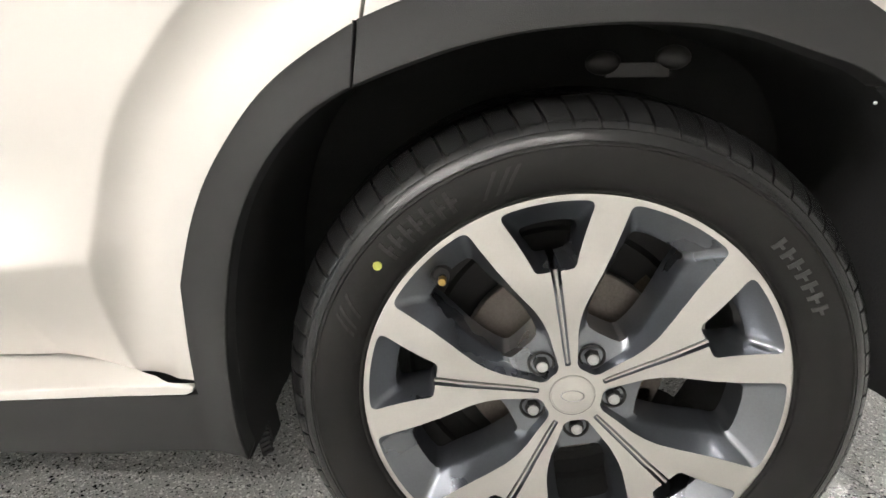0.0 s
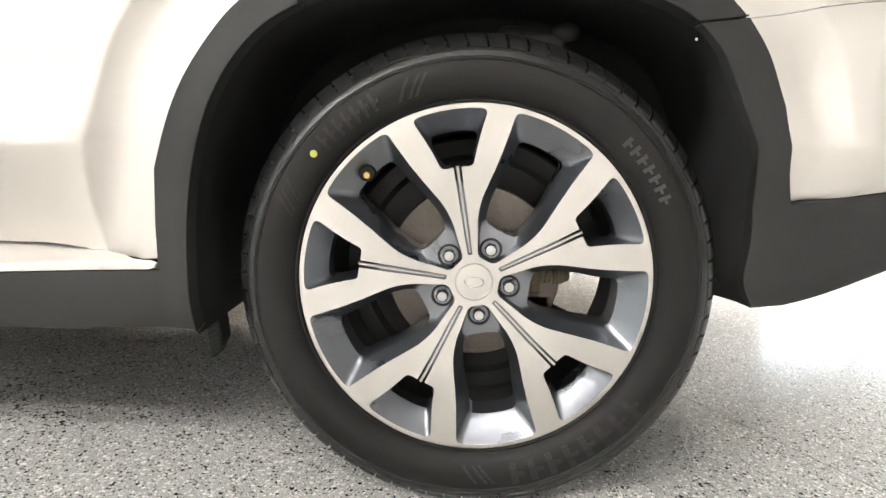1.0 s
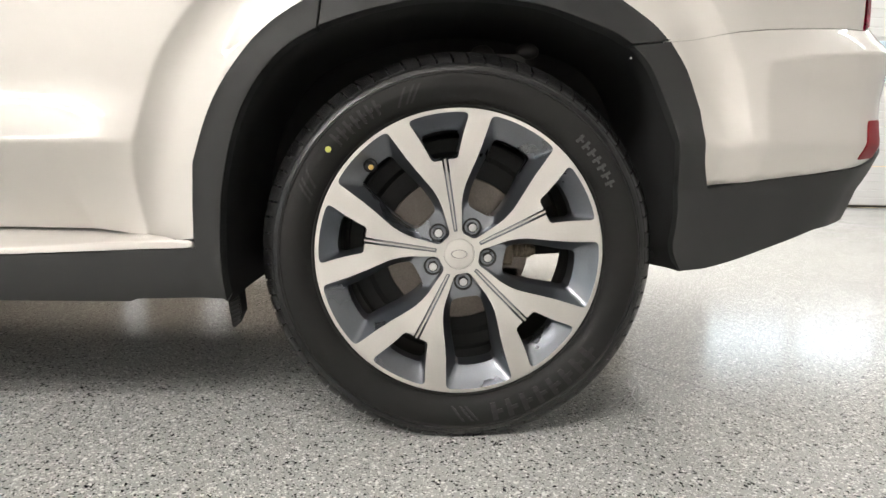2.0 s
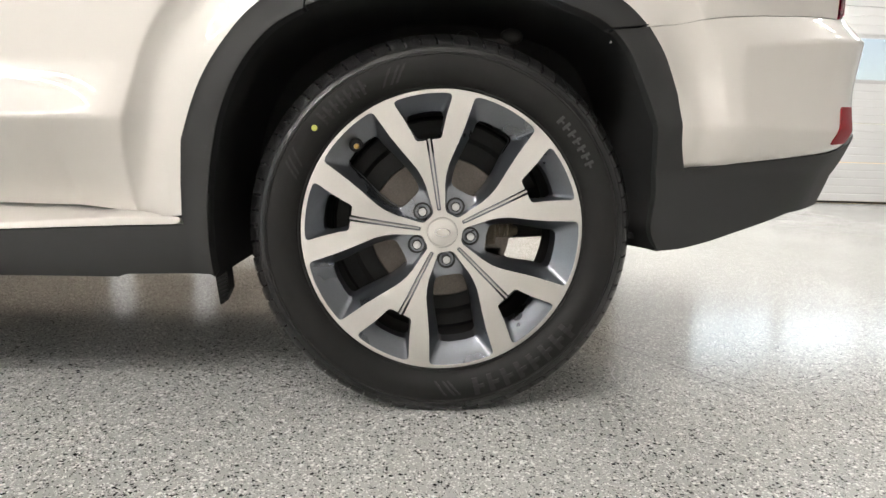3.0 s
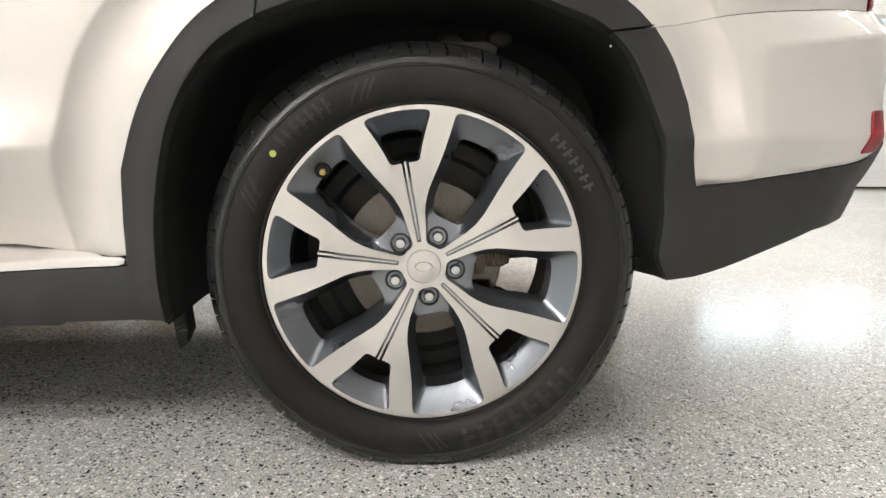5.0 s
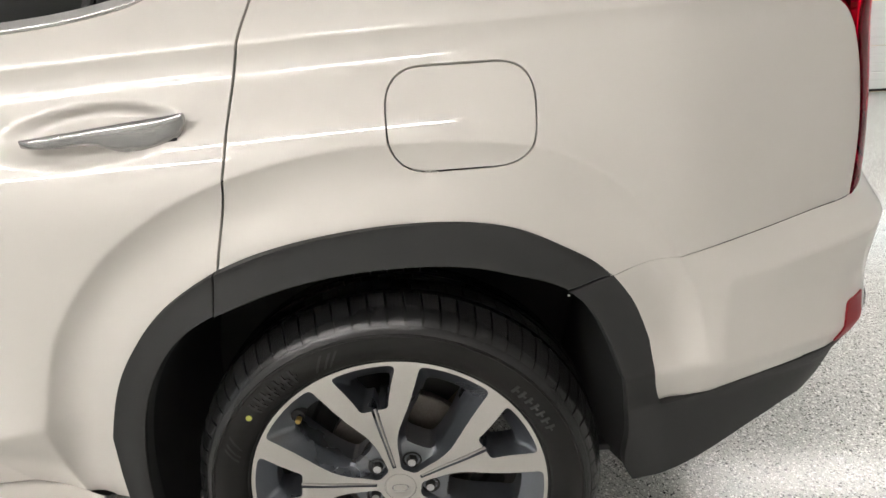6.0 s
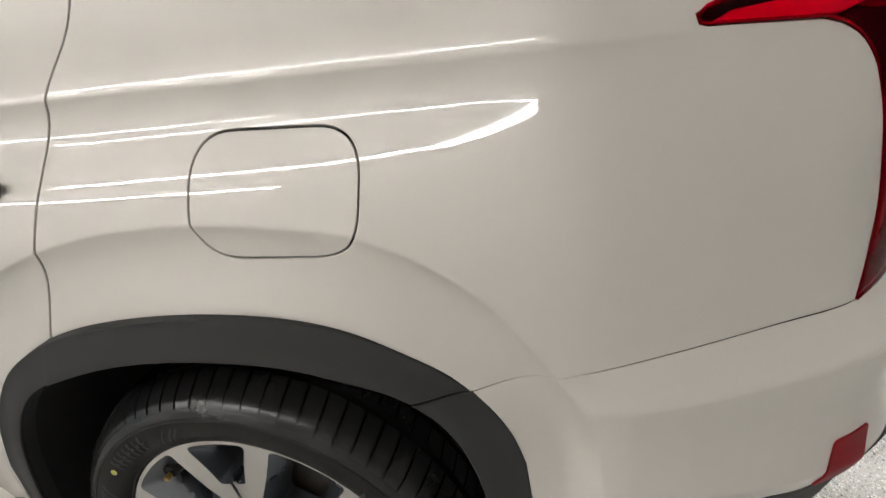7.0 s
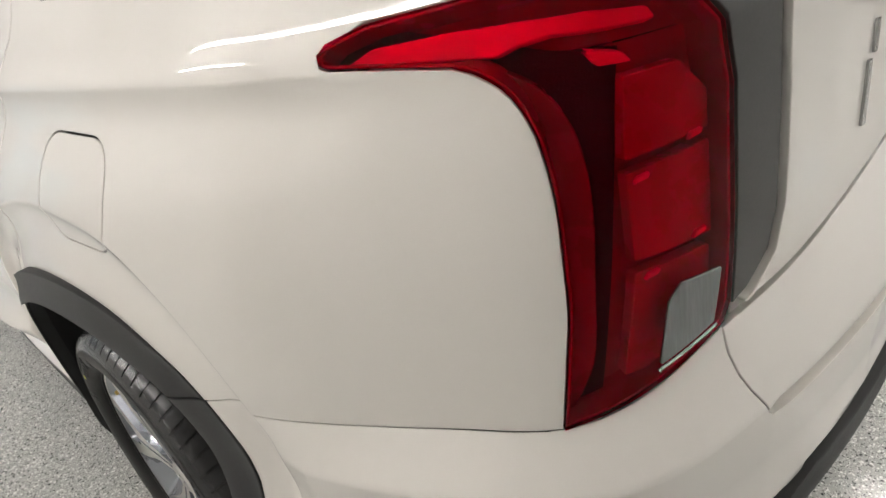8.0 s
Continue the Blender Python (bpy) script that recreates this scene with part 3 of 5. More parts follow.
first = tube_light(2.5)
first.matrix_basis = pose(-4.3, 1.6, TOP)
# These far rows are unseen, added to light the room and the car's rear.
for y, xs in ((1.6, (-1.8, 0.7, 3.2)), (4.4, (-4.3, -1.8, 0.7, 3.2, 5.7))):
    for x in xs:
        copy_thing(first, pose(x, y, TOP))
for x, y in ((-3.15, -2.7), (-0.65, -2.7), (-5.6, -3.7), (-3.1, -3.7)):
    copy_thing(first, pose(x, y, TOP))

# ---- the car ----
car = tagged(empty("car"), "pearl white SUV with black plastic arch trim on the floor", "car")

def on(points, depth):
    """Turns (x, z) on the side into (s, z)."""
    p = np.array(points, float)
    return list(zip(side_s(p[:, 0], p[:, 1], depth).tolist(), p[:, 1].tolist()))


WIDTH = 1.86
BOT = 0.389
SEAM = curve([(-0.253, 0.838), (-0.246, 0.88), (-0.235, 0.93), (-0.222, 0.99), (-0.213, 1.06), (-0.204, 1.13), (-0.188, 1.20), (-0.172, 1.25), (-0.163, 1.30), (-0.15, 1.40)])
OUT_FRONT = [(-0.500, 0.387), (-0.499, 0.45)] + curve(OUTER[2:9])
OUT_TOP = curve(OUTER[8:21])
OUT_REAR = curve(OUTER[20:24]) + curve(OUTER[24:])
IN_FRONT, IN_TOP, IN_REAR = curve(INNER[:9]), curve(INNER[8:18]), curve(INNER[17:])
def push(points, by):
    """Moves points of the arch outwards."""
    out = []
    for x, z in points:
        l = math.hypot(x, z - ARCH_Z)
        out.append((x * (1 + by / l), ARCH_Z + (z - ARCH_Z) * (1 + by / l)))
    return out


SILL_TOP = [(-1.25, 0.398), (-0.83, 0.401), (-0.72, 0.400), (-0.65, 0.394), (-0.61, 0.389), (-0.56, 0.3855), (-0.535, 0.3845)]
WINDOW = curve([(-1.25, 1.19), (-0.8, 1.203), (-0.58, 1.216), (-0.46, 1.228), (-0.40, 1.239), (-0.35, 1.254), (-0.315, 1.278), (-0.295, 1.31)])

door_outline = SILL_TOP + [(-0.506, BOT), (-0.503, BOT + 0.004)] + OUT_FRONT[1:] + SEAM[1:] + [(-0.25, 1.40), (-0.28, 1.35)] + WINDOW[::-1]
rear_door = panel("rear_door", door_outline, inward, paint, car, "white painted door skin", gap=0.0024, step=0.008)

LAMP_FRONT = [(0.880, 0.846)] + curve([(0.885, 0.93), (0.886, 0.98), (0.882, 1.03), (0.872, 1.10), (0.859, 1.145)]) + curve([(0.853, 1.157), (0.836, 1.181), (0.81, 1.198)]) + [(0.79, 1.204), (0.70, 1.208), (0.665, 1.209), (0.655, 1.212), (0.651, 1.222)]
FUEL = rounded([(0.034, 0.974), (0.263, 0.976), (0.267, 1.133), (0.028, 1.131)], 0.064, 9)
seam_pts = [(x, float(seam_z(s_of(x)))) for x in np.arange(0.41, 0.87, 0.03)]
panel_top = [(0.70, 1.245), (0.80, 1.256), (0.86, 1.262), (0.885, 1.30), (0.84, 1.42), (0.5, 1.42), (0.47, 1.35), (0.43, 1.318), (0.31, 1.308), (0.12, 1.306), (0.04, 1.308), (0.01, 1.318), (-0.005, 1.34), (-0.03, 1.42)]
quarter_outline = OUT_TOP + seam_pts + LAMP_FRONT + panel_top + SEAM[::-1]
panel("quarter_panel", quarter_outline, inward, paint, car, "white painted rear quarter panel", holes=[FUEL], step=0.008, gap=0.001)
panel("fuel_lid", FUEL, inward, paint, car, "rounded white fuel filler lid", gap=0.0012, step=0.008)

LOW = [(0.52, 0.509), (0.62, 0.522), (0.75, 0.536), (0.867, 0.551)]
low_s = on(LOW, inward_bumper) + [(0.965, 0.568), (1.02, 0.592), (1.09, 0.616), (1.25, 0.64), (S_END - 0.004, 0.645)]
top_s = [(s, float(seam_z(s))) for s in np.arange(S_END - 0.004, 0.42, -0.03)]
gap_line = [(1.118, 0.902), (1.111, 0.878), (1.112, 0.856), (1.118, 0.838), (1.128, 0.818), (1.134, 0.806)]
side_top = [(s, float(seam_z(s))) for s in np.arange(1.114, 0.42, -0.03)]
rear_low = [(s, float(edge_z(s)) - 0.030) for s in np.arange(S_END - 0.004, 1.15, -0.03)]
bumper_outline = on(OUT_REAR, inward_bumper) + low_s + rear_low + [(1.145, 0.795)] + gap_line[::-1] + side_top
panel("bumper", bumper_outline, inward_bumper, paint, car, "white painted rear bumper cover", xs=False, gap=0.0, soft_edge=0.001)
step_edge = [(s, float(edge_z(s)) - 0.006) for s in np.arange(1.15, S_END - 0.004, 0.03)]
step_top = [(s, float(seam_z(s))) for s in np.arange(S_END - 0.01, 1.115, -0.03)]
panel("bumper_step", gap_line[::1] + step_edge + step_top, inward_bumper, paint, car, "white painted bumper step", xs=False, gap=0.0018, fold=0.06)
panel("bumper_channel", [(1.13, 0.76), (S_END - 0.004, 0.77), (S_END - 0.004, 0.86), (1.13, 0.86)], inward_bumper, paint, car, "recessed white channel", xs=False, gap=0, lift=-0.014, fold=0.002)

clad_outline = on(push(OUT_REAR, 0.005), inward_clad) + [(s, z + 0.001) for s, z in low_s] + [(S_END - 0.004, 0.42), (1.3, 0.43), (1.02, 0.428)] + on(curve([(0.80, 0.412), (0.72, 0.39), (0.636, 0.371), (0.56, 0.353), (0.50, 0.340)]), inward_clad) + on(IN_REAR[::-1], inward_clad)
panel("bumper_trim", clad_outline, inward_clad, cladding, car, "grained black plastic lower bumper and arch trim", xs=False, fold=0.02, soft_edge=0.002, gap=0.0008)
panel("arch_trim", push(OUT_TOP, 0.005) + IN_TOP[::-1], inward_clad, cladding, car, "grained black plastic wheel-arch trim", fold=0.03, soft_edge=0.002, gap=0.002)
sill_outline = push(OUT_FRONT[::-1], 0.005) + [(-0.502, 0.376), (-0.62, 0.371), (-0.83, 0.359), (-2.2, 0.34), (-2.2, 0.25), (-0.83, 0.264), (-0.63, 0.265), (-0.615, 0.271), (-0.45, 0.276)] + IN_FRONT
panel("sill_trim", sill_outline, inward_sill, cladding, car, "grained black plastic sill and arch trim", fold=0.03, soft_edge=0.002, gap=0.002)


gap_z = spline([-2.2, -1.25, -0.83, -0.72, -0.65, -0.61, -0.56, -0.5], [0.386, 0.396, 0.3985, 0.3975, 0.3915, 0.387, 0.3835, 0.3835])


def inward_strip(s, z):
    """The moulding under the door: an upright face and, above its edge, a ledge that runs in under the door."""
    ze = sill_edge(s)
    door = np.maximum(inward(s, 0.40 + 0 * s, 0.0) - 0.03, 0)
    return 0.024 + 0 * s + (door + 0.012) * np.clip(soft((z - ze) / np.maximum(gap_z(s) - ze, 0.012), 0.03), 0, 1.7)


panel("sill_moulding", [(-2.2, 0.34), (-0.83, 0.359), (-0.7, 0.366), (-0.61, 0.371), (-0.515, 0.375), (-0.506, 0.379), (-0.504, 0.3872), (-0.512, 0.390), (-0.54, 0.3912), (-0.56, 0.396), (-0.61, 0.3985), (-0.65, 0.403), (-0.72, 0.409), (-0.83, 0.41), (-1.25, 0.408), (-2.2, 0.398)],
      inward_strip, paint, car, "white painted sill moulding", gap=0.0, step=0.008, soft_edge=0.001, fold=0.03)

# unseen dark sheet added behind the gaps, to keep light out of the seams
panel("gap_backing", [(-2.1, 0.42), (-0.56, 0.42)] + CREASE[1:-1] + [(0.88, 0.55), (0.92, 1.2), (0.6, 1.27), (-2.1, 1.15)], inward, liner_mat, car, "dark sheet added behind the panel gaps", lift=-0.03, fold=0.002, step=0.03)

# side glass and its trim
panel("door_window", WINDOW + [(-0.27, 1.42), (-0.24, 1.55), (-1.25, 1.56)], inward, car_glass, car, "dark tinted door glass", lift=-0.006, step=0.02, gap=0)
trim_low = [(x, z - 0.003) for x, z in WINDOW]
trim_up = [(x - 0.004, z + 0.014) for x, z in WINDOW]
panel("window_trim", trim_low + trim_up[::-1], inward, chrome, car, "bright chrome window trim", lift=0.005, gap=0, soft_edge=0.003, fold=0.012, step=0.01)
panel("window_divider", [(-0.445, 1.245), (-0.43, 1.248), (-0.40, 1.5), (-0.415, 1.5)], inward, cladding, car, "black window divider bar", lift=0.002, gap=0, step=0.01)
panel("quarter_window", rounded([(0.015, 1.315), (0.43, 1.322), (0.47, 1.42), (0.40, 1.55), (-0.04, 1.55), (-0.025, 1.42)], 0.02), inward, car_glass, car, "dark tinted quarter glass", lift=-0.004, step=0.02, gap=0)
panel("quarter_window_trim", rounded([(0.005, 1.306), (0.435, 1.314), (0.437, 1.322), (0.012, 1.316)], 0.002), inward, chrome, car, "thin chrome trim", lift=0.003, gap=0, soft_edge=0.002, fold=0.008, step=0.01)


def door_handle():
    """A chrome pull: a straight upper edge, a slim grip and a deep rounded paddle at its rear end."""
    foot = spline([-0.53, -0.46, -0.415, -0.39, -0.36, -0.33, -0.30, -0.282, -0.274], [1.046, 1.043, 1.043, 1.034, 1.030, 1.033, 1.044, 1.056, 1.072])
    bm = bmesh.new()
    rings = []
    for k in range(49):
        x = -0.53 + 0.256 * k / 48
        high = 1.0595 + 0.106 * (x + 0.53)
        low = min(float(foot(x)), high - 0.002)
        end = min(1.0, (k + 0.3) / 4, (48.4 - k) / 5) ** 0.5
        ring = []
        for j in range(20):
            a = 2 * math.pi * j / 20
            up = math.sin(a)
            z = (high + low) / 2 + (high - low) / 2 * (abs(up) ** 0.75) * (1 if up > 0 else -1)
            lean = 0.010 * (high - z) / 0.04
            ring.append(bm.verts.new((x, -0.004 + lean - (0.014 * end if math.cos(a) > 0 else 0.006) * (abs(math.cos(a)) ** 0.8) * (1 if math.cos(a) > 0 else -1), z)))
        rings.append(ring)
    for a, b in zip(rings, rings[1:]):
        for j in range(20):
            bm.faces.new((a[j], a[(j + 1) % 20], b[(j + 1) % 20], b[j]))
    bm.faces.new(rings[0])
    bm.faces.new(rings[-1][::-1])
    grip = part("door_handle", bm, dim_chrome, car, "polished chrome door handle", smooth=True)
    part("handle_foot", box(-0.525, -0.006, 1.045, -0.50, 0.05, 1.058), chrome, grip, bevel=0.004)
    part("handle_foot", box(-0.33, -0.004, 1.044, -0.29, 0.05, 1.074), cladding, grip, "black handle pivot", bevel=0.004)
    return grip


door_handle()

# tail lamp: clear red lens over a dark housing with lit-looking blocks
lamp_rear = [(1.045, 1.268), (1.09, 1.25), (1.128, 1.205), (1.14, 1.15), (1.136, 1.016), (1.13, 0.93), (1.118, 0.908), (1.08, 0.894), (1.036, 0.879), (0.972, 0.860)]
lamp_s = on(LAMP_FRONT, inward) + on([(0.66, 1.232), (0.70, 1.245), (0.80, 1.258), (0.86, 1.264)], inward) + lamp_rear
lamp_s = np.array(lamp_s)
lamp = panel("tail_lamp", lamp_s, inward, lens_glass, car, "glossy red tail lamp lens", xs=False, lift=0.003, gap=0.0008, soft_edge=0.002, fold=0.008)
lamp_dark = surface("lamp_housing_red", (0.27, 0.06, 0.08), (0.34, 0.075, 0.1), 12.0, (0.2, 0.35))
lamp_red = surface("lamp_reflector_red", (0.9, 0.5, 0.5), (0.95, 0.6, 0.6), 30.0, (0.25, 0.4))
lamp_mid = surface("lamp_block_red", (0.33, 0.11, 0.12), (0.41, 0.13, 0.14), 25.0, (0.2, 0.35))
lamp_deep = surface("lamp_column_red", (0.17, 0.05, 0.055), (0.22, 0.065, 0.07), 25.0, (0.2, 0.35))
lamp_clear = surface("reversing_lens", (0.12, 0.125, 0.125), (0.2, 0.205, 0.205), 60.0, (0.1, 0.2), metal=0.5, stretch=(1, 1, 0.1))
panel("housing", inset(dense(ccw(lamp_s), 0.02), 0.003), inward, lamp_dark, lamp, "dark red lamp housing", xs=False, lift=-0.039, gap=0, fold=0.002)
panel("bezel", dense(ccw(lamp_s), 0.02), inward, lamp_dark, lamp, "dark red border round the lamp", holes=[inset(dense(ccw(lamp_s), 0.02), 0.006)], xs=False, lift=-0.002, gap=0.001, fold=0.042)


def lamp_block(name, poly, mat, lift, label, depth=0.014, radius=0.004):
    return panel(name, rounded(ccw(poly), radius, 3), inward, mat, lamp, label, xs=False, lift=lift, gap=0, step=0.012, soft_edge=0.002, fold=depth)


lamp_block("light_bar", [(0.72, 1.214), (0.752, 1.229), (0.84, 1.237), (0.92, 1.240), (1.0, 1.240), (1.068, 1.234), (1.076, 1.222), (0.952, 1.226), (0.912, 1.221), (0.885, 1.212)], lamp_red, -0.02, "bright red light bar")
lamp_block("side_column", curve([(0.89, 1.194), (0.94, 1.174), (0.966, 1.146), (0.978, 1.112), (0.979, 1.03), (0.974, 0.968), (0.964, 0.90), (0.936, 0.850)]) + [(0.928, 0.86), (0.938, 1.05), (0.932, 1.13), (0.912, 1.165)], lamp_deep, -0.022, "dark red side column", radius=0.0)
for poly in ([(1.022, 1.106), (1.129, 1.110), (1.129, 1.146), (1.096, 1.178), (1.03, 1.178)], [(1.022, 1.008), (1.128, 1.004), (1.129, 1.100), (1.022, 1.095)], [(1.0, 0.884), (1.03, 0.884), (1.120, 0.912), (1.124, 0.992), (1.022, 0.997)]):
    lamp_block("light_block", poly, lamp_mid, -0.018, "deep red light block")
lamp_block("reversing_light", [(1.028, 0.900), (1.102, 0.918), (1.114, 0.978), (1.058, 0.983), (1.042, 0.968)], lamp_clear, 0.0042, "grey ribbed reversing light", 0.003)
lamp_block("chrome_edge", [(1.026, 0.893), (1.104, 0.911), (1.106, 0.916), (1.028, 0.8985)], chrome, 0.0046, "thin chrome edge under the reversing light", 0.003, 0.001)
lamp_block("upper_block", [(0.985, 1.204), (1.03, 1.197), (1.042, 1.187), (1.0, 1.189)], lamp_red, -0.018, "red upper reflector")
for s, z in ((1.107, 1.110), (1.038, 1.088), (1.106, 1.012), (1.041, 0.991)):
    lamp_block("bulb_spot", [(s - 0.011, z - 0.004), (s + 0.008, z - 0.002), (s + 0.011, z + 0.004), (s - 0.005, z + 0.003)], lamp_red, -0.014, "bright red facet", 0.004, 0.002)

# tailgate with its dark edge strip, and the rear face
strip = [(1.14, 0.918), (1.165, 0.925), (1.205, 0.955), (1.22, 1.0), (1.225, 1.12), (1.22, 1.22), (1.19, 1.30), (1.05, 1.30), (1.07, 1.272), (1.10, 1.253), (1.138, 1.206), (1.15, 1.15), (1.146, 1.016)]
panel("tailgate_edge", strip, inward, strip_mat, car, "dark grey strip beside the lamp", xs=False, lift=-0.003, gap=0.001)
gate = [(1.15, 0.914)] + [(s, float(seam_z(s)) + 0.005) for s in (1.25, 1.35, 1.45, 1.57, 1.7, S_END - 0.004)] + [ (S_END - 0.004, 1.30), (1.20, 1.30), (1.225, 1.22), (1.23, 1.12), (1.225, 1.0), (1.21, 0.952), (1.168, 0.92)]
panel("tailgate", gate, inward, paint, car, "white painted tailgate", xs=False, lift=0.002)

panel("tailgate_sill", [(1.15, 0.88), (S_END - 0.004, 0.91), (S_END - 0.004, 0.99), (1.15, 0.95)], inward, paint, car, "white painted tailgate sill", xs=False, lift=-0.012, gap=0, fold=0.002)

badge = panel("tailgate_badge", rounded(ccw([(1.432, 1.012), (1.446, 1.012), (1.456, 1.088), (1.444, 1.088)]), 0.003), inward, dim_chrome, car, "satin chrome badge bar", xs=False, lift=0.006, gap=0, step=0.01, fold=0.005, soft_edge=0.001)
panel("badge_bar", rounded(ccw([(1.462, 1.092), (1.474, 1.092), (1.478, 1.13), (1.466, 1.13)]), 0.003), inward, dim_chrome, badge, "satin chrome badge bar", xs=False, lift=0.006, gap=0, step=0.01, fold=0.005, soft_edge=0.001)

# bumper reflector
REFLECTOR = [(0.867, 0.568), (0.934, 0.574), (0.946, 0.656), (0.886, 0.651)]
refl_mat = surface("red_reflector", (0.20, 0.007, 0.012), (0.26, 0.009, 0.015), 60.0, (0.4, 0.5), spec=0.2)
panel("bumper_reflector", rounded(REFLECTOR, 0.008), inward_bumper, refl_mat, car, "red plastic reflector", xs=False, lift=0.003, gap=0, step=0.01)


# ---- wheel ----
HUB = 0.368
wheel = empty("wheel", (0, 0, HUB))
wheel.parent = car
tagged(wheel, "two-tone alloy wheel with black tyre")


def face_y(r):
    """Front of the rim face at a radius."""
    return -0.004 - 0.012 * smooth01((np.asarray(r) - 0.03) / 0.16)


def at(r, deg, y):
    a = radians(deg)
    return (r * math.cos(a), y, r * math.sin(a))


def tyre():
    prof = [(0.262, 0.012), (0.272, -0.004), (0.2785, -0.015), (0.2815, -0.0195), (0.2845, -0.0195), (0.286, -0.022), (0.292, -0.029), (0.300, -0.034), (0.310, -0.0385), (0.320, -0.040), (0.332, -0.0392), (0.3385, -0.0382), (0.3398, -0.0394),
            (0.3415, -0.0388), (0.3428, -0.0368), (0.350, -0.0335), (0.3575, -0.0282), (0.3625, -0.023), (0.3665, -0.0165), (0.371, -0.006), (0.3745, 0.01), (0.3775, 0.04), (0.379, 0.10), (0.3775, 0.16), (0.372, 0.19), (0.358, 0.212), (0.325, 0.232), (0.28, 0.21), (0.262, 0.19)]
    bm = lathe(prof, 144)
    for v in bm.verts:   # the weight of the car flattens the foot
        v.co.z = max(v.co.z, -HUB + 0.002)
    t = part("tyre", bm, rubber, wheel, "black rubber tyre", smooth=True)
    band = lathe([(0.3432, -0.0372), (0.3445, -0.0378), (0.350, -0.0353), (0.3555, -0.0319), (0.3578, -0.0296)], 144)
    for v in band.verts:
        v.co.z = max(v.co.z, -HUB + 0.0025)
    part("shoulder_band", band, rubber_shine, t, "smooth shiny shoulder band", smooth=True)
    # tread: shoulder blocks and two ribs, each block on its own
    bm = bmesh.new()
    rnd = random.Random(4)
    rows = [([(0.3572, -0.0312), (0.3625, -0.0276), (0.3685, -0.0212), (0.3738, -0.012), (0.3785, -0.001), (0.3845, 0.014), (0.3885, 0.034)], 76, 0.13, 0.0), ([(0.390, 0.046), (0.3915, 0.064), (0.392, 0.084)], 76, 0.12, 0.5),
            ([(0.392, 0.094), (0.392, 0.11)], 76, 0.08, 0.2), ([(0.392, 0.12), (0.390, 0.15)], 76, 0.12, 0.6), ([(0.3885, 0.16), (0.380, 0.188)], 76, 0.10, 0.0)]
    for prof, n, gap, shift in rows:
        for k in range(n):
            wob = rnd.uniform(-0.03, 0.03)
            a0, a1 = (k + shift + gap / 2 + wob * 0.3) * 360 / n, (k + 1 + shift - gap / 2 + wob * 0.3) * 360 / n
            grid = []
            for j in range(4):
                a = a0 + (a1 - a0) * j / 3
                grid.append([bm.verts.new(at(r, a + (y - 0.03) * 22, y)) for r, y in prof])
            low = []
            for j in range(4):
                a = a0 + (a1 - a0) * j / 3
                low.append([bm.verts.new(at(r - (0.004 if i == 0 else 0.013), a + (y - 0.03) * 22, y + (0.004 if i == 0 else 0))) for i, (r, y) in enumerate(prof)])
            for j in range(3):
                for i in range(len(prof) - 1):
                    bm.faces.new((grid[j][i], grid[j][i + 1], grid[j + 1][i + 1], grid[j + 1][i]))
                bm.faces.new((grid[j][0], grid[j + 1][0], low[j + 1][0], low[j][0]))
                bm.faces.new((grid[j][-1], low[j][-1], low[j + 1][-1], grid[j + 1][-1]))
            for i in range(len(prof) - 1):
                bm.faces.new((grid[0][i], low[0][i], low[0][i + 1], grid[0][i + 1]))
                bm.faces.new((grid[3][i], grid[3][i + 1], low[3][i + 1], low[3][i]))
    for v in bm.verts:
        v.co.z = max(v.co.z, -HUB + 0.0015)
    tread = part("tread", bm, rubber_shine, t, "worn black tread blocks", smooth=True)
    tagged(tread, kind="stuff")
    return t


def side_y(r):
    return np.interp(r, [0.286, 0.292, 0.300, 0.310, 0.320, 0.332, 0.3405], [-0.022, -0.029, -0.034, -0.0385, -0.040, -0.0385, -0.0355])


def marks(name, spans, mat, label, high=0.0012):
    """One raised sign on the sidewall, of bars: (radius from, radius to, degrees from, degrees to, slant)."""
    bm = bmesh.new()
    for r0, r1, a0, a1, slant in spans:
        grid = []
        for j in range(5):
            r = r0 + (r1 - r0) * j / 4
            grid.append([[bm.verts.new(at(r, a0 + (a1 - a0) * i / 2 + slant * j / 4, float(side_y(r)) + h)) for i in range(3)] for h in (-high, 0.001)])
        for j in range(4):
            for i in range(2):
                bm.faces.new((grid[j][0][i], grid[j][0][i + 1], grid[j + 1][0][i + 1], grid[j + 1][0][i]))
            for i in (0, 2):
                bm.faces.new((grid[j][0][i], grid[j + 1][0][i], grid[j + 1][1][i], grid[j][1][i]))
        for j in (0, 4):
            for i in range(2):
                bm.faces.new((grid[j][0][i], grid[j][0][i + 1], grid[j][1][i + 1], grid[j][1][i]))
    return part(name, bm, mat, wheel, label)


tyre()
rnd = random.Random(7)


def word(a_from, a_to, n, r0, r1, mat, label, high):
    """A row of plain bars in place of lettering."""
    step = (a_to - a_from) / n
    for k in range(n):
        a = a_from + step * (k + 0.14)
        marks("sidewall_bar", [(r0, r1, a, a + step * 0.34, 0), (r0 + 0.4 * (r1 - r0), r0 + 0.6 * (r1 - r0), a + step * 0.34, a + step * 0.72, 0)], mat, label, high)


